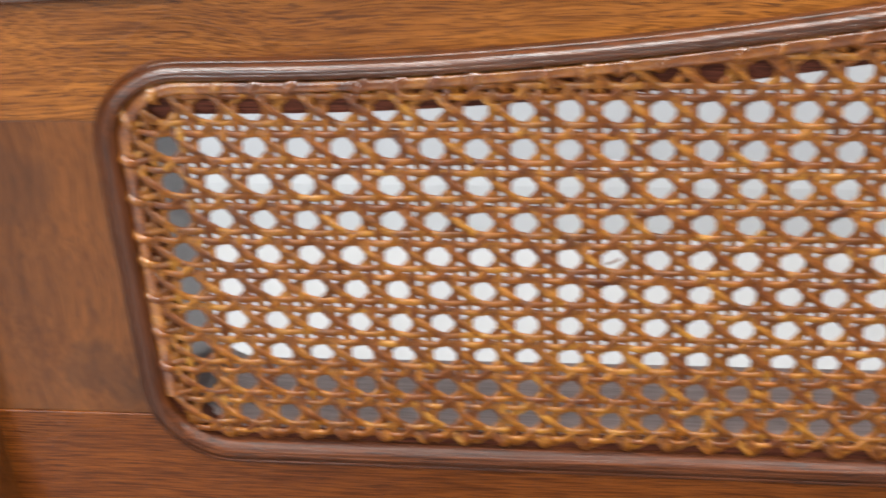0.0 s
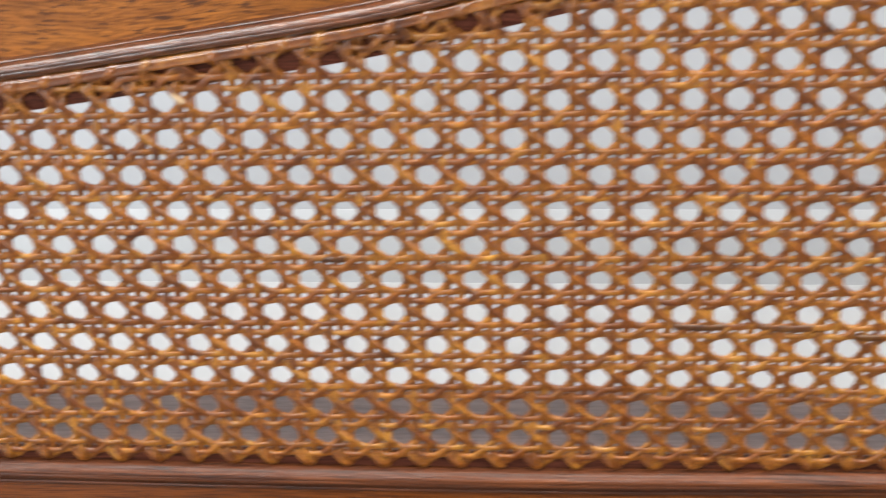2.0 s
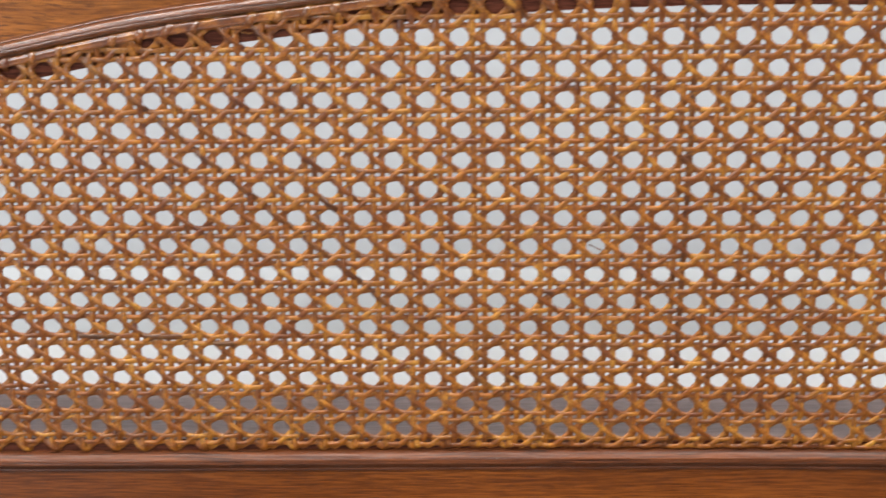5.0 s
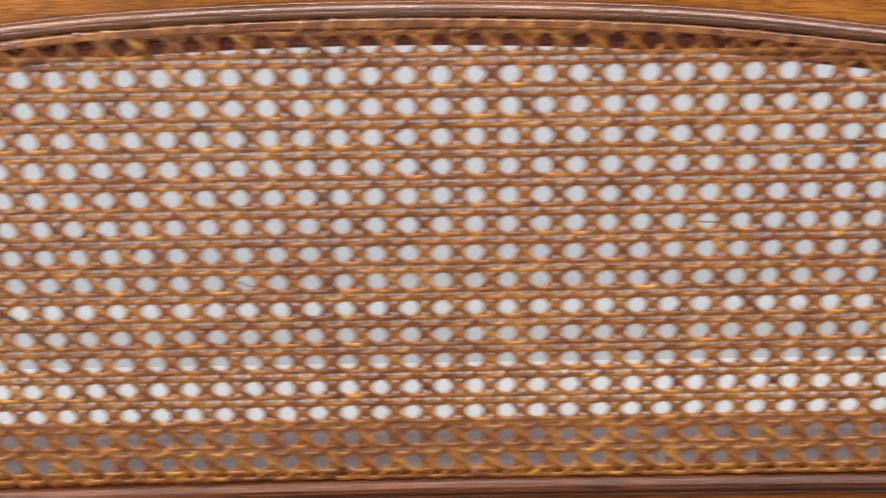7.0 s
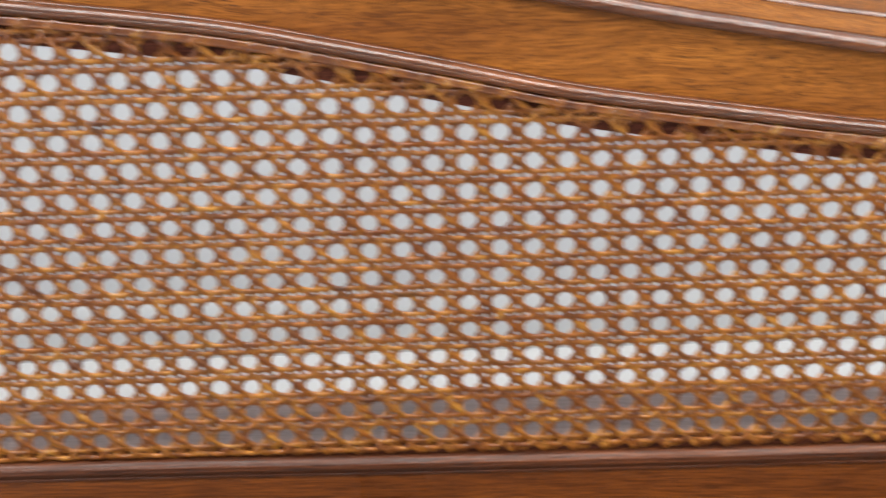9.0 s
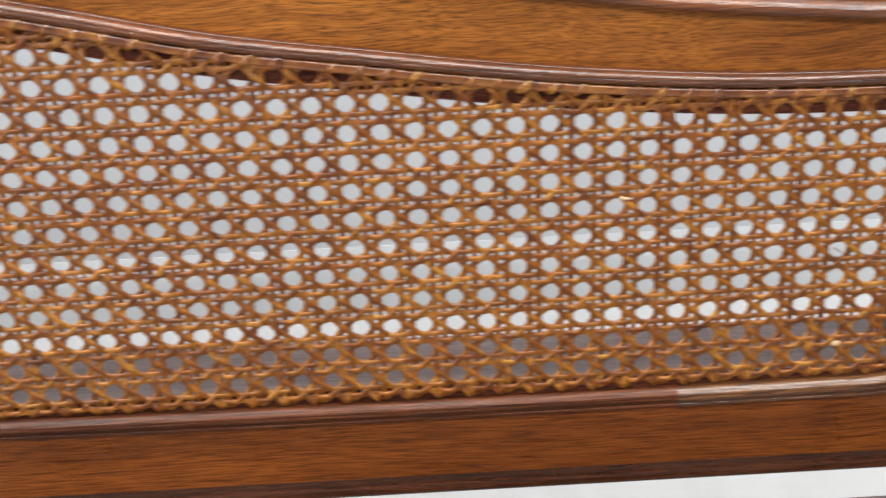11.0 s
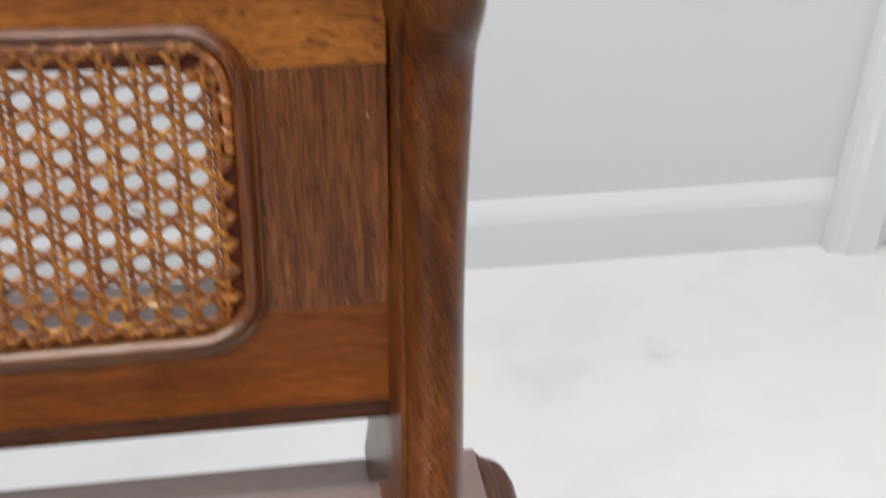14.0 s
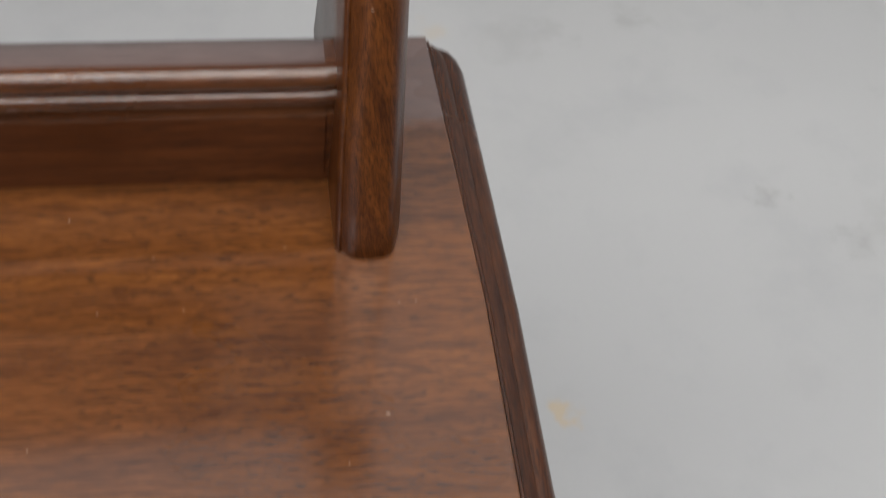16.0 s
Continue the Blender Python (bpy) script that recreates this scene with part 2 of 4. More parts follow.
def patch_at(m, place, reach, colour, force, flat=(1, 1, 1)):
    """An old stain or other patch of colour with a ragged edge, at its place; flat squeezes its shape."""
    t, bsdf = m.node_tree, m.node_tree.nodes["Principled BSDF"]
    base = bsdf.inputs["Base Color"].links[0].from_socket
    co = t.nodes.new("ShaderNodeTexCoord")
    warp = add(t, "ShaderNodeTexNoise", Scale=70.0, Detail=6.0)
    t.links.new(co.outputs["Object"], warp.inputs["Vector"])
    off = t.nodes.new("ShaderNodeVectorMath")
    off.operation = "MULTIPLY_ADD"
    t.links.new(warp.outputs["Color"], off.inputs[0])
    off.inputs[1].default_value = (0.03, 0.03, 0.03)
    t.links.new(co.outputs["Object"], off.inputs[2])
    scaled = t.nodes.new("ShaderNodeVectorMath")
    scaled.operation = "MULTIPLY"
    t.links.new(off.outputs["Vector"], scaled.inputs[0])
    scaled.inputs[1].default_value = flat
    far = t.nodes.new("ShaderNodeVectorMath")
    far.operation = "DISTANCE"
    t.links.new(scaled.outputs["Vector"], far.inputs[0])
    far.inputs[1].default_value = [(p + 0.015) * f for p, f in zip(place, flat)]
    rng = t.nodes.new("ShaderNodeMapRange")
    rng.interpolation_type = "SMOOTHSTEP"
    rng.inputs["From Min"].default_value, rng.inputs["From Max"].default_value = reach * 0.7, reach
    rng.inputs["To Min"].default_value, rng.inputs["To Max"].default_value = force, 0.0
    t.links.new(far.outputs["Value"], rng.inputs["Value"])
    t.links.new(mix(t, "MIX", rng.outputs["Result"], base, colour), bsdf.inputs["Base Color"])


patch_at(wood_cloudy, B(-0.047, 0.002, 0.012), 0.017, (0.045, 0.018, 0.008), 0.42)
patch_at(wood_cloudy, B(-0.066, 0.002, 0.080), 0.024, (0.06, 0.023, 0.01), 0.3)
# A paler, greyer strip along the back of the seat.
patch_at(wood_seat, W(0.6, 0.045, -0.16), 0.07, (0.17, 0.135, 0.135), 0.55, flat=(0, 1, 0))


def pale_specks(m):
    """Tiny pale nicks in the polish."""
    t, bsdf = m.node_tree, m.node_tree.nodes["Principled BSDF"]
    base = bsdf.inputs["Base Color"].links[0].from_socket
    co = t.nodes.new("ShaderNodeTexCoord")
    dots = add(t, "ShaderNodeTexNoise", Scale=240.0, Detail=1.0)
    t.links.new(co.outputs["Object"], dots.inputs["Vector"])
    mask = ramp(t, dots.outputs["Fac"], [(0.785, (0, 0, 0)), (0.81, (0.7, 0.7, 0.7))])
    t.links.new(mix(t, "MIX", mask, base, (0.34, 0.24, 0.17)), bsdf.inputs["Base Color"])


for worn in (wood_seat, wood_stile, wood_post):
    pale_specks(worn)


def cane_material(name="aged_cane", dark=1.0, coat=0.6, lacquer=1.5):
    """Old split cane: each strand has its own tone, which drifts along it, and lets some light through."""
    m, t, bsdf = nodes_of(name)
    info = t.nodes.new("ShaderNodeObjectInfo")
    co = t.nodes.new("ShaderNodeTexCoord")
    own_place = t.nodes.new("ShaderNodeVectorMath")
    own_place.operation = "MULTIPLY_ADD"
    t.links.new(info.outputs["Random"], own_place.inputs[0])
    own_place.inputs[1].default_value = (31.0, 17.0, 23.0)
    t.links.new(co.outputs["Object"], own_place.inputs[2])
    tone = add(t, "ShaderNodeTexNoise", Scale=88.0, Detail=2.0, Roughness=0.6)
    t.links.new(own_place.outputs["Vector"], tone.inputs["Vector"])
    fine = add(t, "ShaderNodeTexNoise", Scale=900.0, Detail=2.0)
    t.links.new(co.outputs["Object"], fine.inputs["Vector"])
    wide = add(t, "ShaderNodeTexNoise", Scale=9.0, Detail=3.0)
    t.links.new(co.outputs["Object"], wide.inputs["Vector"])
    stain = add(t, "ShaderNodeTexNoise", Scale=95.0, Detail=2.0)
    t.links.new(co.outputs["Object"], stain.inputs["Vector"])
    base = ramp(t, tone.outputs["Fac"], [(0.30, (0.12, 0.042, 0.011)), (0.43, (0.2, 0.08, 0.0145)), (0.54, (0.3, 0.138, 0.0225)), (0.70, (0.47, 0.275, 0.068))])
    own = ramp(t, info.outputs["Random"], [(0.0, (0.8, 0.68, 0.6)), (0.2, (0.96, 0.86, 0.76)), (0.5, (0.98, 0.98, 0.96)), (0.8, (0.98, 1.06, 1.0)), (1.0, (1.08, 1.16, 1.08))])
    base = mix(t, "MULTIPLY", 0.85, base, own)
    base = mix(t, "MULTIPLY", 0.75, base, ramp(t, fine.outputs["Fac"], [(0.36, (0.45, 0.38, 0.33)), (0.62, (1.2, 1.2, 1.2))]))
    base = mix(t, "MULTIPLY", 0.7, base, ramp(t, wide.outputs["Fac"], [(0.32, (0.86, 0.77, 0.72)), (0.6, (1.04, 1.05, 1.06))]))
    base = mix(t, "MULTIPLY", 0.8, base, ramp(t, stain.outputs["Fac"], [(0.27, (0.42, 0.32, 0.3)), (0.38, (1, 1, 1))]))
    base = mix(t, "MULTIPLY", 1.0, base, (dark * 0.85, dark * 0.635, dark * 0.385))
    t.links.new(base, bsdf.inputs["Base Color"])
    bsdf.inputs["Roughness"].default_value = 0.42
    bsdf.inputs["Specular IOR Level"].default_value = 0.25
    bsdf.inputs["Coat Weight"].default_value = coat
    bsdf.inputs["Coat IOR"].default_value = lacquer
    bsdf.inputs["Coat Roughness"].default_value = 0.08
    bump = t.nodes.new("ShaderNodeBump")
    bump.inputs["Strength"].default_value, bump.inputs["Distance"].default_value = 0.6, 0.0005
    t.links.new(fine.outputs["Fac"], bump.inputs["Height"])
    t.links.new(bump.outputs["Normal"], bsdf.inputs["Normal"])
    glow = t.nodes.new("ShaderNodeBsdfTranslucent")
    t.links.new(mix(t, "MIX", 0.6, base, (0.86, 0.44, 0.12)), glow.inputs["Color"])
    both = t.nodes.new("ShaderNodeMixShader")
    both.inputs["Fac"].default_value = 0.12
    t.links.new(bsdf.outputs["BSDF"], both.inputs[1])
    t.links.new(glow.outputs["BSDF"], both.inputs[2])
    t.links.new(both.outputs["Shader"], t.nodes["Material Output"].inputs["Surface"])
    return m


cane_skin = cane_material()
cane_dark = cane_material("dark_cane", 0.42)
cane_dull = cane_material("dull_cane", 0.55)
# Binding: the highlights along the upper edge are put into a brighter colour.
cane_pale = cane_material("highlit_binding_cane", 1.2, 1.0, 1.75)


def plaster(name, colour, spot, rough, scale):
    m, t, bsdf = nodes_of(name)
    co = t.nodes.new("ShaderNodeTexCoord")
    a = add(t, "ShaderNodeTexNoise", Scale=scale, Detail=6.0, Roughness=0.6)
    b = add(t, "ShaderNodeTexNoise", Scale=scale * 0.23, Detail=3.0)
    for n in (a, b):
        t.links.new(co.outputs["Object"], n.inputs["Vector"])
    base = ramp(t, a.outputs["Fac"], [(0.3, spot), (0.5, colour)])
    base = mix(t, "MULTIPLY", 0.6, base, ramp(t, b.outputs["Fac"], [(0.35, (0.9, 0.9, 0.9)), (0.65, (1, 1, 1))]))
    t.links.new(base, bsdf.inputs["Base Color"])
    bsdf.inputs["Roughness"].default_value = rough
    return m


cane_blond = plaster("blond_bare_cane", (0.5, 0.35, 0.2), (0.36, 0.22, 0.1), 0.5, 400.0)
paint_wall = plaster("wall_paint", (0.495, 0.512, 0.538), (0.472, 0.488, 0.513), 0.6, 3.0)
paint_trim = plaster("trim_paint", (0.55, 0.567, 0.585), (0.53, 0.547, 0.565), 0.5, 5.0)
# Unseen front wall: darker than the others to cut reflections on the wood.
paint_far = plaster("darkened_far_wall_paint", (0.24, 0.23, 0.21), (0.21, 0.2, 0.185), 0.6, 3.0)
concrete = plaster("painted_concrete", (0.408, 0.411, 0.417), (0.378, 0.382, 0.39), 0.5, 9.0)

def floor_stains(m):
    """Small worn stains at their places on the floor."""
    t, bsdf = m.node_tree, m.node_tree.nodes["Principled BSDF"]
    base = bsdf.inputs["Base Color"].links[0].from_socket
    co = t.nodes.new("ShaderNodeTexCoord")
    warp = add(t, "ShaderNodeTexNoise", Scale=38.0, Detail=4.0)
    t.links.new(co.outputs["Object"], warp.inputs["Vector"])
    off = t.nodes.new("ShaderNodeVectorMath")
    off.operation = "MULTIPLY_ADD"
    t.links.new(warp.outputs["Color"], off.inputs[0])
    off.inputs[1].default_value = (0.07, 0.07, 0)
    t.links.new(co.outputs["Object"], off.inputs[2])
    for x, y, r, colour, force in ((1.5695, 0.4426, 0.03, (0.252, 0.252, 0.245), 0.5), (1.6368, 0.2317, 0.022, (0.252, 0.252, 0.245), 0.55), (1.6947, 0.1824, 0.03, (0.252, 0.252, 0.245), 0.5),
                                   (1.4416, 0.0392, 0.017, (0.462, 0.364, 0.231), 0.95), (1.4604, 0.4175, 0.05, (0.28, 0.28, 0.273), 0.4), (1.50, 0.425, 0.03, (0.28, 0.28, 0.273), 0.4),
                                   (1.40, 0.43, 0.025, (0.462, 0.364, 0.231), 0.35), (1.72, 0.20, 0.03, (0.294, 0.294, 0.287), 0.35), (1.62, 0.06, 0.05, (0.35, 0.35, 0.35), 0.3)):
        far = t.nodes.new("ShaderNodeVectorMath")
        far.operation = "DISTANCE"
        t.links.new(off.outputs["Vector"], far.inputs[0])
        far.inputs[1].default_value = (x * SIZE + 0.035, y * SIZE + 0.035, 0)
        rng = t.nodes.new("ShaderNodeMapRange")
        rng.interpolation_type = "SMOOTHSTEP"
        rng.inputs["From Min"].default_value, rng.inputs["From Max"].default_value = 0.002, r
        rng.inputs["To Min"].default_value, rng.inputs["To Max"].default_value = force * 0.8, 0.0
        t.links.new(far.outputs["Value"], rng.inputs["Value"])
        base = mix(t, "MIX", rng.outputs["Result"], base, colour)
    t.links.new(base, bsdf.inputs["Base Color"])


floor_stains(concrete)
# The ceiling is out of view and darkened so the lamps' highlights stand out.
paint_ceiling = plaster("darkened_ceiling_paint", (0.38, 0.38, 0.375), (0.35, 0.35, 0.345), 0.8, 3.0)


# ---- building helpers ----
def mesh_ob(name, verts, faces, material, parent=None, label="", smooth=False, bevel=0.0):
    me = bpy.data.meshes.new(name)
    me.from_pydata([tuple(v) for v in verts], [], faces)
    me.update()
    if smooth:
        me.polygons.foreach_set("use_smooth", [True] * len(me.polygons))
    me.materials.append(material)
    ob = new(name, me)
    if bevel:
        mod = ob.modifiers.new("worn_edges", "BEVEL")
        mod.width, mod.segments, mod.limit_method, mod.angle_limit = bevel, 2, "ANGLE", radians(40)
    if parent is not None:
        ob.parent = parent
        ob.matrix_parent_inverse = parent.matrix_world.inverted()
    return tagged(ob, label)


def tidy(ob):
    """Faces all outward."""
    bm = bmesh.new()
    bm.from_mesh(ob.data)
    bmesh.ops.recalc_face_normals(bm, faces=bm.faces)
    bm.to_mesh(ob.data)
    bm.free()
    return ob


def sweep(name, sections, material, parent=None, label="", close=False, caps=True, smooth=True, sharp=0):
    """A skin over equal rings of places; close joins the last ring to the first."""
    n, k = len(sections), len(sections[0])
    verts = [v for s in sections for v in s]
    faces = []
    for a in range(n if close else n - 1):
        b = (a + 1) % n
        for c in range(k):
            d = (c + 1) % k
            faces.append((a * k + c, a * k + d, b * k + d, b * k + c))
    if caps and not close:
        faces += [tuple(range(k)), tuple((n - 1) * k + c for c in reversed(range(k)))]
    ob = tidy(mesh_ob(name, verts, faces, material, parent, label, smooth))
    if sharp:
        ob.data.set_sharp_from_angle(angle=radians(sharp))
    return ob


def block(name, x0, x1, y0, y1, z0, z1, material, parent=None, label="", place=W, bevel=0.002):
    verts = [place(x, y, z) for x in (x0, x1) for y in (y0, y1) for z in (z0, z1)]
    faces = [(0, 1, 3, 2), (4, 6, 7, 5), (0, 4, 5, 1), (2, 3, 7, 6), (0, 2, 6, 4), (1, 5, 7, 3)]
    return tidy(mesh_ob(name, verts, faces, material, parent, label, bevel=bevel))


def empty(name, place, label, category):
    ob = new(name)
    ob.empty_display_size = 0.05
    ob.location = place
    bpy.context.view_layer.update()
    return tagged(ob, label, category)


def curve(points, u):
    """A smooth height over u through (u, height) pairs."""
    if u <= points[0][0]:
        return points[0][1]
    for k in range(len(points) - 1):
        (a, p), (b, q) = points[k], points[k + 1]
        if u <= b:
            before = points[k - 1] if k else (2 * a - b, q)
            after = points[k + 2] if k + 2 < len(points) else (2 * b - a, p)
            h, s = b - a, (u - a) / (b - a)
            m0, m1 = (q - before[1]) / (b - before[0]) * h, (after[1] - p) / (after[0] - a) * h
            if not k:
                m0 = 0.0
            return (2 * s**3 - 3 * s * s + 1) * p + (s**3 - 2 * s * s + s) * m0 + (3 * s * s - 2 * s**3) * q + (s**3 - s * s) * m1
    return points[-1][1]


# ---- room ----
def room():
    m = 1 / SIZE
    x0, x1, y0, y1, top = -2.9, 4.4, -2.75, 0.5745, FLOOR + 2.7 * m
    floor = block("floor", x0, x1, y0, y1, FLOOR - 0.08, FLOOR, concrete, bevel=0)
    tagged(floor, "pale grey painted concrete floor with faint scuffs and stains", "floor", kind="structure")
    tagged(block("wall_back", x0, x1, y1, y1 + 0.1, FLOOR - 0.08, top, paint_wall, bevel=0), "smooth pale grey painted wall", "wall", kind="structure")
    tagged(block("wall_left", x0 - 0.1, x0, y0 - 0.1, y1 + 0.1, FLOOR - 0.08, top, paint_wall, bevel=0), "smooth pale grey painted wall", "wall", kind="structure")
    tagged(block("wall_right", x1, x1 + 0.1, y0 - 0.1, y1 + 0.1, FLOOR - 0.08, top, paint_wall, bevel=0), "smooth pale grey painted wall", "wall", kind="structure")
    ceiling = block("ceiling", x0 - 0.1, x1 + 0.1, y0 - 0.1, y1 + 0.1, top, top + 0.08, paint_ceiling, bevel=0)
    tagged(ceiling, "plain ceiling out of view, darkened to cut reflections", "ceiling", kind="structure")
    # The unseen wall behind the camera, with an opening for the added window lamp.
    a, b, c, d = -1.9, -0.35, FLOOR + 0.95 * m, FLOOR + 2.15 * m
    for name, p, q, r, s in (("wall_front_left", x0, a, FLOOR - 0.08, top), ("wall_front_right", b, x1, FLOOR - 0.08, top),
                             ("wall_front_under", a, b, FLOOR - 0.08, c), ("wall_front_over", a, b, d, top)):
        tagged(block(name, p, q, y0 - 0.1, y0, r, s, paint_far, bevel=0), "smooth wall out of view, darkened to cut reflections", "wall", kind="structure")
    # Skirting with a chamfered top edge.
    y = y1
    profile = [(y, FLOOR), (y - 0.0040, FLOOR), (y - 0.0040, -0.4250), (y - 0.0030, -0.4150), (y - 0.0014, -0.4060), (y - 0.0003, -0.4), (y, -0.4)]
    skirting = sweep("baseboard", [[W(x, p, q) for p, q in profile] for x in (x0, 1.768)], paint_trim, smooth=False)
    tagged(skirting, "white painted wooden skirting board with chamfered top", "baseboard", kind="structure")
    # Stepped door casing.
    casing = [(1.766, y), (1.766, y - 0.006), (1.768, y - 0.016), (1.779, y - 0.017), (1.783, y - 0.022), (1.812, y - 0.024),
              (1.817, y - 0.011), (1.828, y - 0.011), (1.830, y - 0.016), (1.86, y - 0.016), (1.862, y)]
    trim = sweep("trim", [[W(p, q, h) for p, q in casing] for h in (FLOOR, FLOOR + 2.1 * m)], paint_trim, smooth=False)
    tagged(trim, "white painted stepped door casing standing on the floor", "casing", kind="structure")


room()


# ---- the settle's back: outlines ----
BEAD_TOP = [(0, 0.1938), (0.10, 0.1905), (0.17, 0.1828), (0.222, 0.1755), (0.27, 0.1655), (0.30, 0.1588), (0.345, 0.1485),
            (0.40, 0.1397), (0.46, 0.1307), (0.51, 0.1254), (0.55, 0.1227), (0.6, 0.1217), (0.7, 0.1217)]
RIDGE = [(0, 0.2225), (0.10, 0.2195), (0.17, 0.2120), (0.25, 0.1990), (0.30, 0.1885), (0.353, 0.1778), (0.381, 0.1722), (0.422, 0.1647),
         (0.453, 0.1592), (0.49, 0.1538), (0.53, 0.1485), (0.609, 0.1420), (0.69, 0.1395)]
LEFT, RIGHT = -0.0327, 1.2207
POST_IN_L, POST_IN_R = 2 * MID - 1.2740, 1.2740
TEE_TOP, TEE_LOW = 0.1015, -0.0040
RAIL_LOW = -0.0512
DEPTH = 0.034


SAG = [(-0.03, -0.0180), (0.1, -0.0186), (0.2, -0.0196), (0.3, -0.0198), (0.4, -0.0184), (0.5, -0.0168), (0.6, -0.0156), (0.7, -0.0158), (0.8, -0.0165),
       (0.9, -0.0177), (1.0, -0.0184), (1.1, -0.0183), (1.22, -0.0178)]


def low_edge(x):
    """The bead's lower outer edge, which wanders a little."""
    return curve(SAG, x)


def ledge_edge(x):
    """The line that the rail's inner edge follows behind the cane."""
    u = (x - MID) / 0.627
    return -0.0178 + 0.0042 * max(0.0, 1 - u * u) - 0.0028 * math.exp(-((x - 0.37) / 0.24) ** 2)


def outline(side, low, top, radius, base=low_edge):
    """The places round the caned field, set in from the bead's outer edge, counter-clockwise from the left end of its low side."""
    x0, x1 = LEFT + side, RIGHT - side
    up = lambda x: curve(BEAD_TOP, abs(x - MID)) - top
    down = lambda x: base(x) + low
    pts = []
    for k in range(121):
        x = x0 + radius + (x1 - x0 - 2 * radius) * k / 120
        pts.append((x, down(x)))
    for k in range(1, 10):
        a = -math.pi / 2 + math.pi / 2 * k / 10
        pts.append((x1 - radius + radius * math.cos(a), down(x1 - radius) + radius + radius * math.sin(a)))
    za, zb = down(x1 - radius) + radius, up(x1 - radius) - radius
    pts += [(x1, za + (zb - za) * k / 20) for k in range(21)]
    for k in range(1, 10):
        a = math.pi / 2 * k / 10
        pts.append((x1 - radius + radius * math.cos(a), up(x1 - radius) - radius + radius * math.sin(a)))
    for k in range(121):
        x = x1 - radius - (x1 - x0 - 2 * radius) * k / 120
        pts.append((x, up(x)))
    for k in range(1, 10):
        a = math.pi / 2 + math.pi / 2 * k / 10
        pts.append((x0 + radius + radius * math.cos(a), up(x0 + radius) - radius + radius * math.sin(a)))
    pts += [(x0, zb + (za - zb) * k / 20) for k in range(21)]
    for k in range(1, 10):
        a = math.pi + math.pi / 2 * k / 10
        pts.append((x0 + radius + radius * math.cos(a), down(x0 + radius) + radius + radius * math.sin(a)))
    return pts


OPENING = outline(0.0145, 0.0085, 0.0172, 0.014, ledge_edge)
N_LOW, N_ARC, N_SIDE = 121, 9, 21

settle = empty("settle", W(MID, 0, FLOOR), "dark polished wooden settle with a caned leaning back", "bench")


def slab(name, inner, outer, material, label, front=0.0015, back=DEPTH, inside=None, rise=0.0):
    """A rail or stile between two equal rows of places on the back."""
    n = len(inner)
    rear = [(x, z + rise * (0 < k < n - 1)) for k, (x, z) in enumerate(inner)]
    verts = [B(x, y, z) for y, row in ((front, inner), (front, outer), (back, rear), (back, outer)) for x, z in row]
    i0, o0, i1, o1 = 0, n, 2 * n, 3 * n
    faces = []
    for k in range(n - 1):
        faces += [(i0 + k, i0 + k + 1, o0 + k + 1, o0 + k), (i1 + k, o1 + k, o1 + k + 1, i1 + k + 1),
                  (i0 + k, i1 + k, i1 + k + 1, i0 + k + 1), (o0 + k, o0 + k + 1, o1 + k + 1, o1 + k)]
    faces += [(i0, o0, o1, i1), (i0 + n - 1, i1 + n - 1, o1 + n - 1, o0 + n - 1)]
    ob = mesh_ob(name, verts, faces, material, settle, label, bevel=0.0005)
    ob.data.materials.append(inside or wood_grey)
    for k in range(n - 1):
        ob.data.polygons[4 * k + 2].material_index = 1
    return tidy(ob)


def crossing(pts, z):
    """The place on a row of places where it passes the height z."""
    for (xa, za), (xb, zb) in zip(pts, pts[1:]):
        if (za - z) * (zb - z) <= 0 and za != zb:
            s = (z - za) / (zb - za)
            return (xa + s * (xb - xa), z)


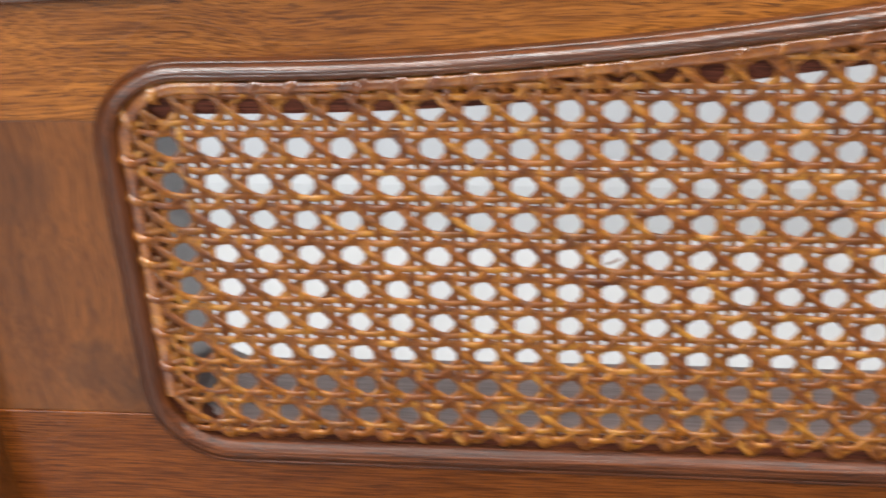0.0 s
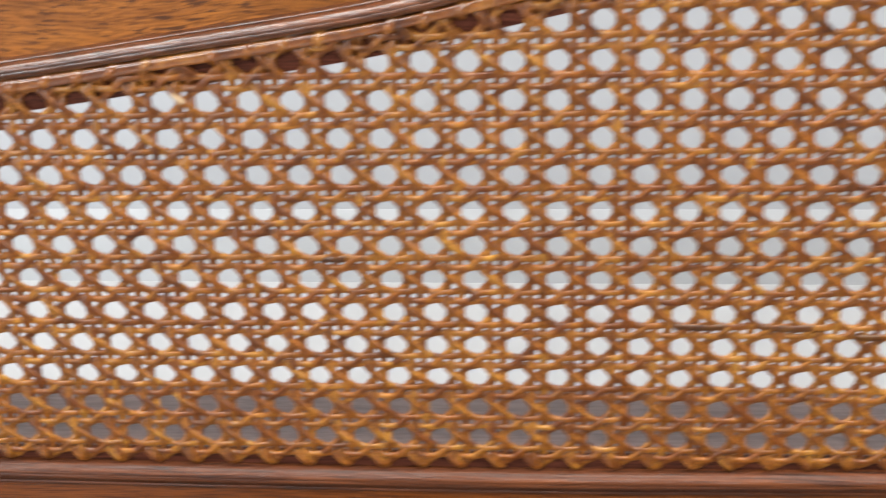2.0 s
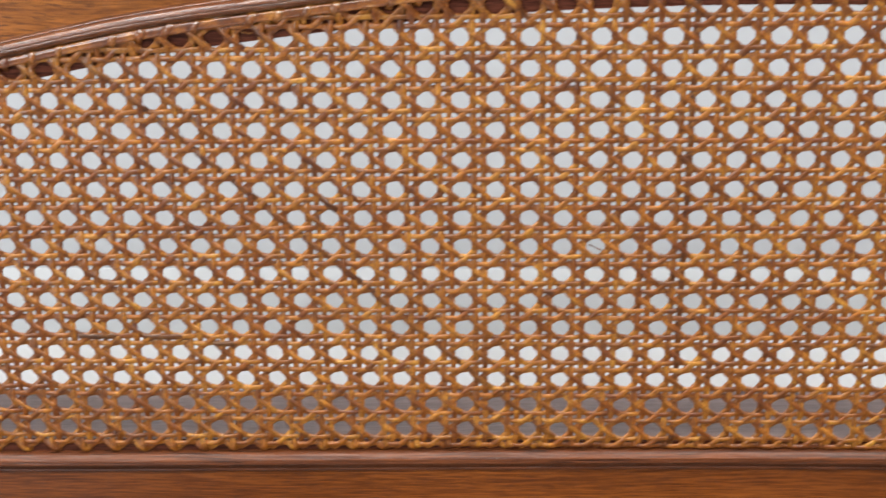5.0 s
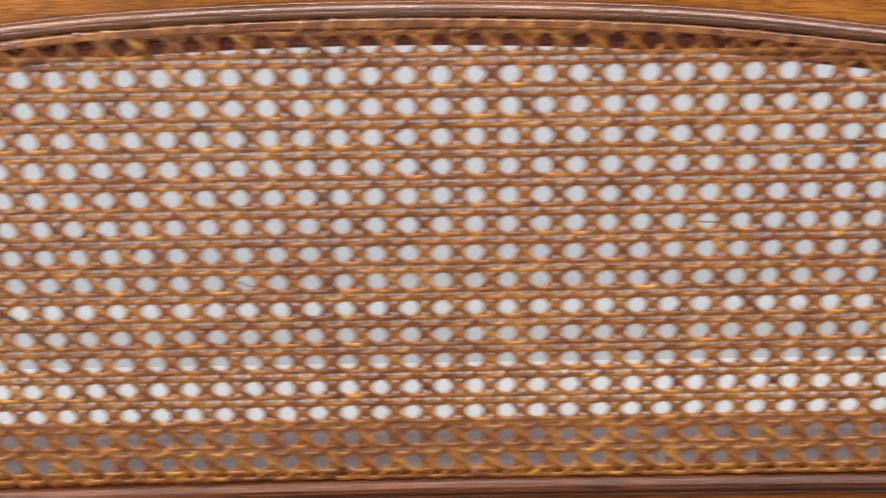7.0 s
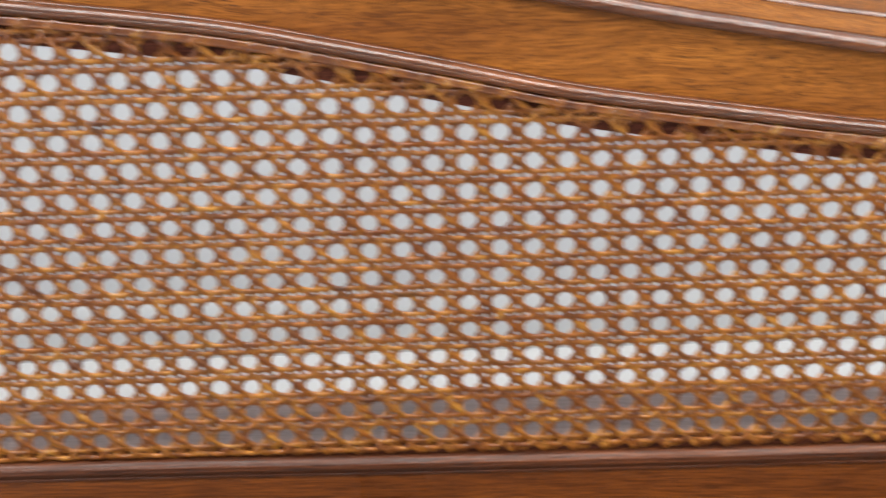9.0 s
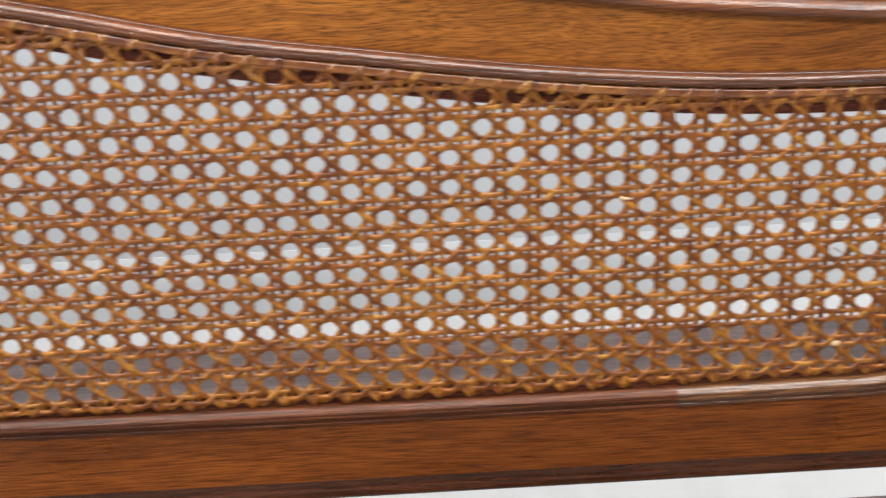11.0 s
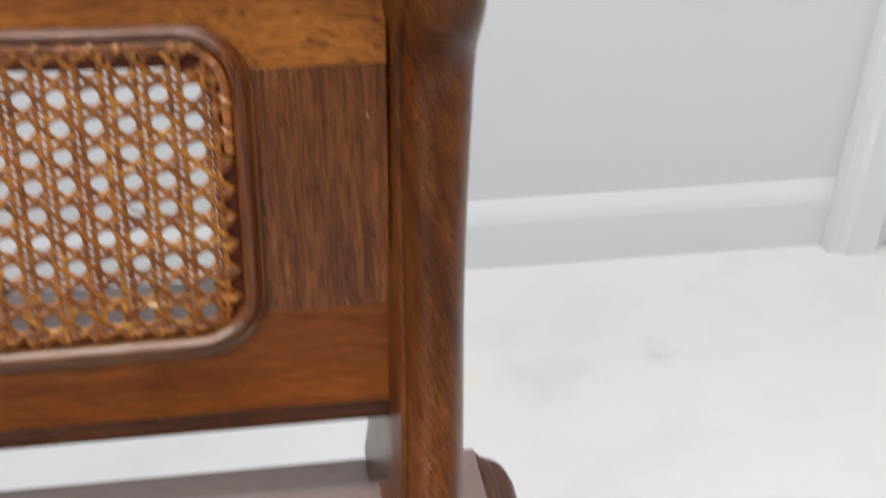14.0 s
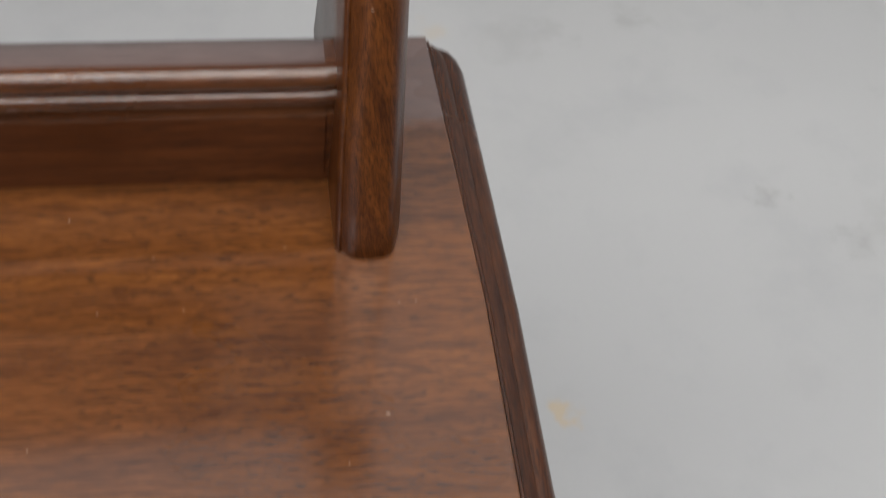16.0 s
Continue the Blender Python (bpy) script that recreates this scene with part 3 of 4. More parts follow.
def back_frame():
    # Right side runs up, the top runs leftward, the left side runs down.
    rise = OPENING[N_LOW : N_LOW + 2 * N_ARC + N_SIDE]
    start_top = N_LOW + 2 * N_ARC + N_SIDE
    top_row = OPENING[start_top : start_top + N_LOW]
    fall = OPENING[start_top + N_LOW :]
    low_row = OPENING[:N_LOW]
    # Top rail with the upper corners.
    rt, lt = crossing(rise, TEE_TOP), crossing(fall, TEE_TOP)
    inner = [rt] + [p for p in rise if p[1] > TEE_TOP + 1e-5] + top_row + [p for p in fall if p[1] > TEE_TOP + 1e-5] + [lt]
    outer = []
    xa, xb = inner[0][0], inner[-1][0]
    for n, (x, z) in enumerate(inner):
        if n == 0 or n == len(inner) - 1:
            outer.append((POST_IN_R if n == 0 else POST_IN_L, TEE_TOP))
            continue
        s = (x - MID) / (xa - MID)
        X = MID + s * (POST_IN_R - MID)
        outer.append((X, curve(RIDGE, abs(X - MID))))
    outer[1] = (POST_IN_R, curve(RIDGE, POST_IN_R - MID))
    outer[-2] = (POST_IN_L, curve(RIDGE, POST_IN_R - MID))
    slab("top_rail", inner, outer, wood_rail, "honey brown arched top rail with open pores", inside=wood_riser)
    # Bottom rail with the lower corners.
    rl, ll = crossing(rise, TEE_LOW), crossing(fall, TEE_LOW)
    inner = [ll] + [p for p in fall if p[1] < TEE_LOW - 1e-5] + low_row + [p for p in rise if p[1] < TEE_LOW - 1e-5] + [rl]
    outer = [(POST_IN_L, TEE_LOW)]
    for n, (x, z) in enumerate(inner[1:-1]):
        X = MID + (x - MID) / (inner[-2][0] - MID) * (POST_IN_R - MID)
        outer.append((X, RAIL_LOW))
    outer.append((POST_IN_R, TEE_LOW))
    slab("bottom_rail", inner, outer, wood_low, "reddish brown straight bottom rail", rise=0.0045)
    # Stiles.
    for name, part, post in (("stile", rise, POST_IN_R), ("stile", fall, POST_IN_L)):
        part = part if part[0][1] < part[-1][1] else part[::-1]
        inner = [crossing(part, TEE_LOW)] + [p for p in part if TEE_LOW + 1e-5 < p[1] < TEE_TOP - 1e-5] + [crossing(part, TEE_TOP)]
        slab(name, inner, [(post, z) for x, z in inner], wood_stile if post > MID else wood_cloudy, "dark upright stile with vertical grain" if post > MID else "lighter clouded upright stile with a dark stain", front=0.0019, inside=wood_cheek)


back_frame()


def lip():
    """The dark margin behind the outer rows of cane; its shade is in the colour."""
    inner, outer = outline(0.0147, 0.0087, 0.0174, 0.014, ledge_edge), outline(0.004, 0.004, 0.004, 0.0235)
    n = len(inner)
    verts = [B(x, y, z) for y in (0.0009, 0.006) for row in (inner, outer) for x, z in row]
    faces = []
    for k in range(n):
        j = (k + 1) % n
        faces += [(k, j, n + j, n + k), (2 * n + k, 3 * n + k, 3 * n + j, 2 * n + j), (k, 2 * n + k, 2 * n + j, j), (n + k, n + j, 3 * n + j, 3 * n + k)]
    tidy(mesh_ob("cane_lip", verts, faces, wood_shade, settle, "dark margin behind the cane with its shade in the colour"))


lip()


def row_profile(name, xs, height, profile, material, label):
    """A moulding along x: profile gives (behind, above height) on the back."""
    return sweep(name, [[B(x, y, height(x) + z) for y, z in profile] for x in xs], material, settle, label, sharp=50)


def back_mouldings():
    xs = [POST_IN_L + (POST_IN_R - POST_IN_L) * k / 160 for k in range(161)]
    crest = lambda x: curve(RIDGE, abs(x - MID))
    top = [(0.066, -0.004), (0.066, 0.0012), (0.062, 0.0034), (0.030, 0.0034), (0.012, 0.0036), (0.0032, 0.0030), (0.0032, -0.003)]
    row_profile("crest", xs, crest, top, wood_crest, "rounded top of the arched rail")
    ridge = [(0.0300, 0.0025), (0.0300, 0.0036), (0.0293, 0.0047), (0.0282, 0.0050), (0.0271, 0.0047), (0.0264, 0.0036), (0.0264, 0.0025)]
    row_profile("crest_fillet", xs, crest, ridge, wood_bead, "thin dark fillet on top of the arched rail")
    nose = [(0.0031, -0.0026), (0.0031, 0.0028)]
    nose += [(-0.0001 + 0.0031 * math.cos(a), 0.0002 + 0.0029 * math.sin(a)) for a in [radians(d) for d in range(60, 275, 18)]]
    row_profile("crest_bead", xs, crest, nose, wood_bead, "glossy dark bead along the arched top edge")
    # The shade under the rail is put into this moulding's darker wood colour.
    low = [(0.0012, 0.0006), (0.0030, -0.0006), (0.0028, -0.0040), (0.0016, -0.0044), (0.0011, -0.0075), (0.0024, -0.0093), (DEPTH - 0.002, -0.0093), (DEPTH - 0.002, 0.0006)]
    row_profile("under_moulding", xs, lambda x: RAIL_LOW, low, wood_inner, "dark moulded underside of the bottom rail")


back_mouldings()


# ---- bead round the cane ----
def bead(name, start, stop, material, label, lift=0.0):
    base = outline(0.0033, 0.0033, 0.0033, 0.0235)
    n = len(base)
    rings = []
    for k in range(start, stop + 1):
        x, z = base[k % n]
        xa, za = base[(k - 1) % n]
        xb, zb = base[(k + 1) % n]
        d = Vector((xb - xa, zb - za)).normalized()
        out = (d.y, -d.x)
        ring = []
        upper = max(0.0, out[1]) * 0.65
        for s, y in ((0.0046, 0.003), (0.0046, -0.0002), (0.0042, -0.0011), (0.0036, -0.0012), (0.0032, -0.0009), (0.0028, -0.0022), (0.0018, -0.0036), (0.0006, -0.0041),
                     (0.0000, -0.0038), (-0.0003, -0.0040), (-0.0012, -0.0036), (-0.0022, -0.0026), (-0.0030, -0.0012), (-0.0033, 0.003)):
            s += (0.0018 * max(0.0, -out[1]) + 0.0012 * max(0.0, out[0]) if s > 0.003 else 0.0) - upper * max(0.0, s - 0.0018)
            ring.append(B(x + out[0] * s, y - lift * (y < 0), z + out[1] * s))
        rings.append(ring)
    ob = sweep(name, rings, material, settle, label, sharp=60)
    ob.data.materials.append(wood_bead_end)
    ob.data.materials.append(wood_bead_low)
    k = len(rings[0])
    for face in ob.data.polygons:
        ring = start + min(face.vertices) // k
        x, z = base[ring % n]
        if min(x - LEFT, RIGHT - x) < 0.008:
            face.material_index = 1
        elif z < 0.0:
            face.material_index = 2 if material is wood_bead else 0
    return ob


SPLIT = 112
bead("bead_moulding", N_LOW + 8, len(outline(0, 0, 0, 0.02)) + SPLIT, wood_bead, "dark reeded bead round the caned field")
bead("bead_length", SPLIT, N_LOW + 8, wood_bead_lit, "separate length of bead with its highlight in the colour", lift=0.0006)

# ---- cane ----
cane_panel = mesh_ob("cane_panel", [B(MID, 0.004, 0.05), B(MID + 0.001, 0.004, 0.05), B(MID, 0.0045, 0.05)], [(0, 1, 2)], cane_skin, settle,
                     "honey brown woven cane panel with open eight-sided holes")
FIELD = outline(0.0068, 0.0062, 0.0064, 0.0195)
FIELD_XZ = np.array(FIELD + FIELD[:1])


def span(px, pz, dx, dz):
    """Where the line crosses the caned field: the least and greatest distance along it, or None."""
    ax, az = FIELD_XZ[:-1, 0] - px, FIELD_XZ[:-1, 1] - pz
    bx, bz = FIELD_XZ[1:, 0] - px, FIELD_XZ[1:, 1] - pz
    ca, cb = ax * dz - az * dx, bx * dz - bz * dx
    hit = (ca > 0) != (cb > 0)
    if not hit.any():
        return None
    s = ca[hit] / (ca[hit] - cb[hit])
    along = (ax[hit] + s * (bx[hit] - ax[hit])) * dx + (az[hit] + s * (bz[hit] - az[hit])) * dz
    return along.min() / (dx * dx + dz * dz), along.max() / (dx * dx + dz * dz)


THICK = 0.00042
cane_rnd = random.Random(5)


def strand(name, path, half, parent, skin=None):
    """A split cane with a gently rounded face along places (x, y, z) on the back; its width wavers."""
    n = len(path)
    p = np.array(path)
    d = np.gradient(p[:, [0, 2]], axis=0)
    d /= np.linalg.norm(d, axis=1)[:, None] + 1e-12
    nx, nz = -d[:, 1], d[:, 0]
    k = np.arange(n)
    h = half * (1 + 0.07 * np.sin(k * 0.29 + cane_rnd.uniform(0, 6.3)) + 0.05 * np.sin(k * 0.83 + cane_rnd.uniform(0, 6.3)))
    verts = []
    for s, y in ((-1.0, 0.00042), (-0.92, -0.00014), (-0.5, -0.00038), (0.5, -0.00038), (0.92, -0.00014), (1.0, 0.00042)):
        verts.append(np.stack([p[:, 0] + nx * h * s, p[:, 1] + y, p[:, 2] + nz * h * s], 1))
    v = np.stack(verts, 1).reshape(-1, 3)
    w = np.stack([v[:, 0], v[:, 1] * CL + v[:, 2] * SL, v[:, 2] * CL - v[:, 1] * SL - FLOOR], 1) * SIZE
    faces = []
    for k in range(n - 1):
        for c in range(5):
            e = c + 1
            faces.append((k * 6 + c, (k + 1) * 6 + c, (k + 1) * 6 + e, k * 6 + e))
    me = bpy.data.meshes.new(name)
    me.from_pydata(w.tolist(), [], faces)
    me.polygons.foreach_set("use_smooth", [True] * len(me.polygons))
    me.materials.append(skin or cane_skin)
    ob = new(name, me)
    ob.parent = parent
    ob.matrix_parent_inverse = parent.matrix_world.inverted()
    return ob


def dive(y, a, lo, hi, reach):
    """Strands slip into their peg holes at the ends."""
    e = min(a - lo, hi - a)
    return y - 0.0004 + (0.0032 * (1 - e / reach) ** 2 if e < reach else 0.0)


def waver(size):
    """How a strand strays sideways along its run, which is given in pitches."""
    a, b, p, q = (cane_rnd.uniform(0, 6.3) for _ in range(4))
    f, g = cane_rnd.uniform(0.7, 1.1), cane_rnd.uniform(1.7, 2.6)
    return lambda u: size * (0.6 * math.sin(u * f + a) + 0.4 * math.sin(u * g + b))


def crimp(u, sharp=1.0):
    """A weave's up and down, -1 to 1, flatter on its crests than a sine."""
    v = math.sin(2 * math.pi * u)
    return math.tanh(1.6 * sharp * v) / math.tanh(1.6 * sharp)


def cane_field():
    UPRIGHT, LEVEL, SLANT = 0.00108, 0.00098, 0.00106
    # Upright pairs between the columns of holes; they close up beside each hole.
    for c in range(-2, 97):
        hit = span((c + 0.5) * COL, 0, 0, 1)
        if not hit:
            continue
        lo, hi = hit
        for side in (-1, 1):
            path, stray = [], waver(0.00016)
            n = max(8, int((hi - lo) / ROW * 10))
            for k in range(n + 1):
                z = lo + (hi - lo) * k / n
                near = min(z - lo, hi - z) / ROW
                gap = (0.146 - 0.003 * math.cos(2 * math.pi * z / ROW)) * COL * min(1.0, 0.25 + near)
                y = side * THICK * crimp(z / ROW)
                path.append(((c + 0.5) * COL + side * gap + stray(z / ROW), dive(y, z, lo, hi, 0.0026), z))
            strand("upright_strand", path, UPRIGHT * cane_rnd.uniform(0.9, 1.12), cane_panel, cane_dull if (c, side) in ((63, 1), (45, 1)) else None)
    # Level pairs between the rows.
    for r in range(-1, 16):
        z0 = (r + 0.5) * ROW
        hit = span(0, z0, 1, 0)
        if not hit:
            continue
        lo, hi = hit
        for side in (-1, 1):
            path, stray = [], waver(0.00014)
            n = max(8, int((hi - lo) / COL * 10))
            for k in range(n + 1):
                x = lo + (hi - lo) * k / n
                near = min(x - lo, hi - x) / COL
                gap = (0.142 - 0.003 * math.cos(2 * math.pi * x / COL)) * ROW * min(1.0, 0.25 + near)
                y = -side * THICK * crimp(x / COL) - 0.0001
                path.append((x, dive(y, x, lo, hi, 0.0026), z0 + side * gap + stray(x / COL)))
            strand("level_strand", path, LEVEL * cane_rnd.uniform(0.95, 1.14), cane_panel)
    # Slanting strands both ways.
    for way in (1, -1):
        for k in range(-18, 116):
            px = (k + 0.5) * COL
            hit = span(px, 0, COL * way, ROW)
            if not hit:
                continue
            lo, hi = hit
            if hi - lo < 0.6:
                continue
            path, stray = [], waver(0.00014)
            n = max(8, int((hi - lo) * 10))
            for j in range(n + 1):
                s = lo + (hi - lo) * j / n
                # over the level pairs and under the upright ones, or the other way round
                y = way * THICK * 1.25 * crimp(s + 0.25, 0.8) - (0.00012 if way < 0 else 0.0)
                off = stray(s)
                path.append((px + s * COL * way + off, dive(y, s * COL, lo * COL, hi * COL, 0.0026), s * ROW - off * way))
            strand("slanting_strand", path, SLANT * cane_rnd.uniform(0.9, 1.12), cane_panel, cane_dull if way == -1 and k == 41 else None)


def cane_binding():
    """The flat strand that covers the peg holes along the upper edge and ends, tied down at each hole."""
    ring = outline(0.0084, 0.0085, 0.0084, 0.0185)
    first = N_LOW + N_ARC
    path = []
    for k in range(first + 14, len(ring) - 8):
        x, z = ring[k]
        path.append((x, -0.0014, z))
    strand("binding_strand", path, 0.0018, cane_panel, cane_pale)
    # Ties.
    length = 0.0
    for a, b in zip(path, path[1:]):
        d = math.hypot(b[0] - a[0], b[2] - a[2])
        if int(length / COL) != int((length + d) / COL):
            tx, tz = (b[0] - a[0]) / d, (b[2] - a[2]) / d
            nx, nz = -tz, tx
            pts, lean = [], cane_rnd.uniform(0.0016, 0.0034)
            for j in range(9):
                s = (j - 4) / 4
                pts.append((a[0] + nx * 0.0036 * s + tx * lean * s, 0.0012 - 0.0038 * (1 - s * s), a[2] + nz * 0.0036 * s + tz * lean * s))
            strand("binding_tie", pts, 0.0013 * cane_rnd.uniform(0.85, 1.15), cane_panel, cane_pale)
        length += d


def loose_fibres():
    """A few hairs of split cane across the holes."""
    for c, r, turn, long in ((9.0, 5.0, 0.6, 0.005), (57.0, 9.0, 0.05, 0.0075), (43.0, 7.0, -0.35, 0.006), (94.0, 4.0, -0.45, 0.006), (33.0, 14.2, 0.1, 0.004), (72.4, 3.0, 0.7, 0.005)):
        pts = []
        for j in range(9):
            s = (j - 4) / 4 * long / 2
            pts.append((c * COL + s * math.cos(turn), -0.0014, r * ROW + s * math.sin(turn) + 0.0003 * math.cos(j * 0.5)))
        strand("loose_fibre", pts, 0.00013, cane_panel, cane_dark)


def worn_pieces():
    """Short lengths of strand where the skin has flaked off pale or has gone dark."""
    for c, r, turn, long, wide, skin in ((94.2, 0.40, 0.05, 0.0038, 0.0011, cane_blond), (87.3, 6.29, -0.1, 0.0045, 0.0006, cane_blond), (94.0, 5.48, 0.0, 0.0032, 0.0007, cane_blond),
                                         (15.42, 10.06, -0.75, 0.0062, 0.0009, cane_blond),
                                         (27.4, 3.63, 0.0, 0.0150, 0.0012, cane_dark), (29.6, 3.62, 0.0, 0.0180, 0.0012, cane_dark), (31.5, 3.36, 0.0, 0.0100, 0.0011, cane_dark),
                                         (35.0, 8.5, -0.75, 0.0080, 0.0011, cane_dark), (70.0, 5.4, 0.0, 0.0110, 0.0011, cane_dark), (18.6, 5.62, 0.0, 0.0080, 0.0011, cane_dark)):
        pts = []
        for j in range(7):
            s = (j - 3) / 3 * long / 2
            pts.append((c * COL + s * math.cos(turn), -0.00125 + 0.0005 * abs(j - 3) / 3, r * ROW + s * math.sin(turn)))
        strand("worn_strand", pts, wide, cane_panel, skin)


cane_field()
cane_binding()
loose_fibres()
worn_pieces()


# ---- posts, gallery, seat ----
POST_FRONT = [(-0.165, -0.0895), (-0.14, -0.0775), (-0.11, -0.0640), (-0.08, -0.0530), (-0.05, -0.0425), (-0.02, -0.0330), (0.03, -0.0180), (0.07, -0.0075),
              (0.095, -0.0015), (0.110, 0.0000), (0.120, -0.0035), (0.130, -0.0085), (0.145, -0.0105), (0.17, -0.0075), (0.20, 0.002), (0.24, 0.014)]
POST_BACK = [(-0.477, 0.135), (-0.30, 0.098), (-0.178, 0.071), (-0.13, 0.0605), (-0.06, 0.0575), (0.0, 0.062), (0.06, 0.07), (0.12, 0.08), (0.18, 0.09), (0.24, 0.098)]
POST_OUT = [(-0.165, 0.0028), (-0.13, 0.0040), (-0.10, 0.0047), (-0.05, 0.0060), (0.0, 0.0068), (0.05, 0.0086), (0.094, 0.0108), (0.116, 0.0118), (0.135, 0.0124), (0.17, 0.0130), (0.20, 0.011), (0.24, 0.004)]


def post(mirror):
    rings = []
    zs = [-0.16, -0.1575, -0.154] + [-0.15 + 0.39 * k / 78 for k in range(79)]
    side = lambda x: 2 * MID - x if mirror else x
    for z in zs:
        f, b, o = curve(POST_FRONT, z), curve(POST_BACK, z), curve(POST_OUT, z)
        x0, x1 = 1.2725 - 0.0028 * max(0.0, min(1.0, (-0.10 - z) / 0.06)), 1.2985 + o
        foot = max(0.0, 1 - (z + 0.16) / 0.006) * 0.0012
        f += foot
        # Up the back the front grows rounder, and its small inner bead lies deeper.
        k = max(0.0, min(1.0, (z + 0.11) / 0.08))
        g, h = f + 0.007 * k, 0.0028 * k
        ring = [(x0 + 0.0005, b), (x0, b - 0.002), (x0, g + 0.024), (x0 + h, g + 0.017), (x0 + h, g + 0.0075), (x0 + h + 0.0007, g + 0.0055), (x0 + h + 0.0020, g + 0.0047),
                (x0 + h + 0.0027, g + 0.0050), (x0 + h + 0.0036, g + 0.0040 - 0.001 * k), (x0 + h + 0.0062, f + 0.0014 + 0.0028 * k), (x0 + h + 0.0098, f + 0.0002 + 0.0006 * k),
                ((x0 + x1) / 2 - 0.001, f), (x1 - 0.0105 - 0.002 * k, f + 0.0004), (x1 - 0.0080 - 0.002 * k, f + 0.0014),
                (x1 - 0.0062 - 0.0017 * k, f + 0.0042 - 0.0010 * k), (x1 - 0.0043 - 0.0014 * k, f + 0.0098 - 0.0036 * k), (x1 - 0.0024 - 0.0014 * k, f + 0.0165 - 0.0055 * k),
                (x1 - 0.0009 - 0.0013 * k, f + 0.026 - 0.007 * k), (x1 - 0.0008 * k, f + 0.036 - 0.004 * k), (x1, b - 0.002), (x1 - 0.0005, b)]
        rings.append([W(side(x), y, z) for x, y in ring])
    return sweep("post", rings, wood_post, settle, "tall rounded end post with a polished grain", sharp=55)


post(False)
post(True)


def gallery():
    profile = [(-0.010, -0.16), (-0.0385, -0.16), (-0.0385, -0.1206), (-0.0378, -0.1192), (-0.0362, -0.1186), (-0.0360, -0.1148), (-0.0368, -0.1138)]
    for d in range(250, 80, -24):
        profile.append((-0.0366 + 0.0031 * math.cos(radians(d)), -0.1102 + 0.0033 * math.sin(radians(d))))
    profile += [(-0.0352, -0.1066), (-0.0348, -0.1052)]
    for d in range(225, 70, -15):
        profile.append((-0.0318 + 0.0056 * math.cos(radians(d)), -0.1028 + 0.0056 * math.sin(radians(d))))
    profile += [(-0.0288, -0.0975), (-0.0150, -0.0985), (-0.0110, -0.1000), (-0.010, -0.104)]
    ob = sweep("gallery_rail", [[W(x, y, z) for y, z in profile] for x in (POST_IN_L + 0.0062, POST_IN_R - 0.0062)], wood_gallery, settle,
               "low moulded rail standing on the seat", sharp=35)
    # The plain riser below the moulding is duller; the top has its reflection painted.
    ob.data.materials.append(wood_riser)
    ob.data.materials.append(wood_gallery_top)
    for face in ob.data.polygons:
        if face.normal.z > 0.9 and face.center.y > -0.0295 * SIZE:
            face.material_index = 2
        elif abs(face.normal.y) > 0.99 and all(abs(ob.data.vertices[k].co.y + 0.0385 * SIZE) < 1e-4 for k in face.vertices):
            face.material_index = 1
    # Small fillet pieces where the moulding meets the posts.
    for x in (POST_IN_L + 0.0031, POST_IN_R - 0.0031):
        ring = [[W(x + s * 0.0031, y + 0.0007, z) for y, z in profile] for s in (-1, 1)]
        end = sweep("gallery_end", ring, wood_gallery, settle, "end piece of the moulded rail", sharp=35)
        end.data.materials.append(wood_riser)
        for face in end.data.polygons:
            if abs(face.normal.y) > 0.99 and all(abs(end.data.vertices[k].co.y + 0.0378 * SIZE) < 1e-4 for k in face.vertices):
                face.material_index = 1


gallery()


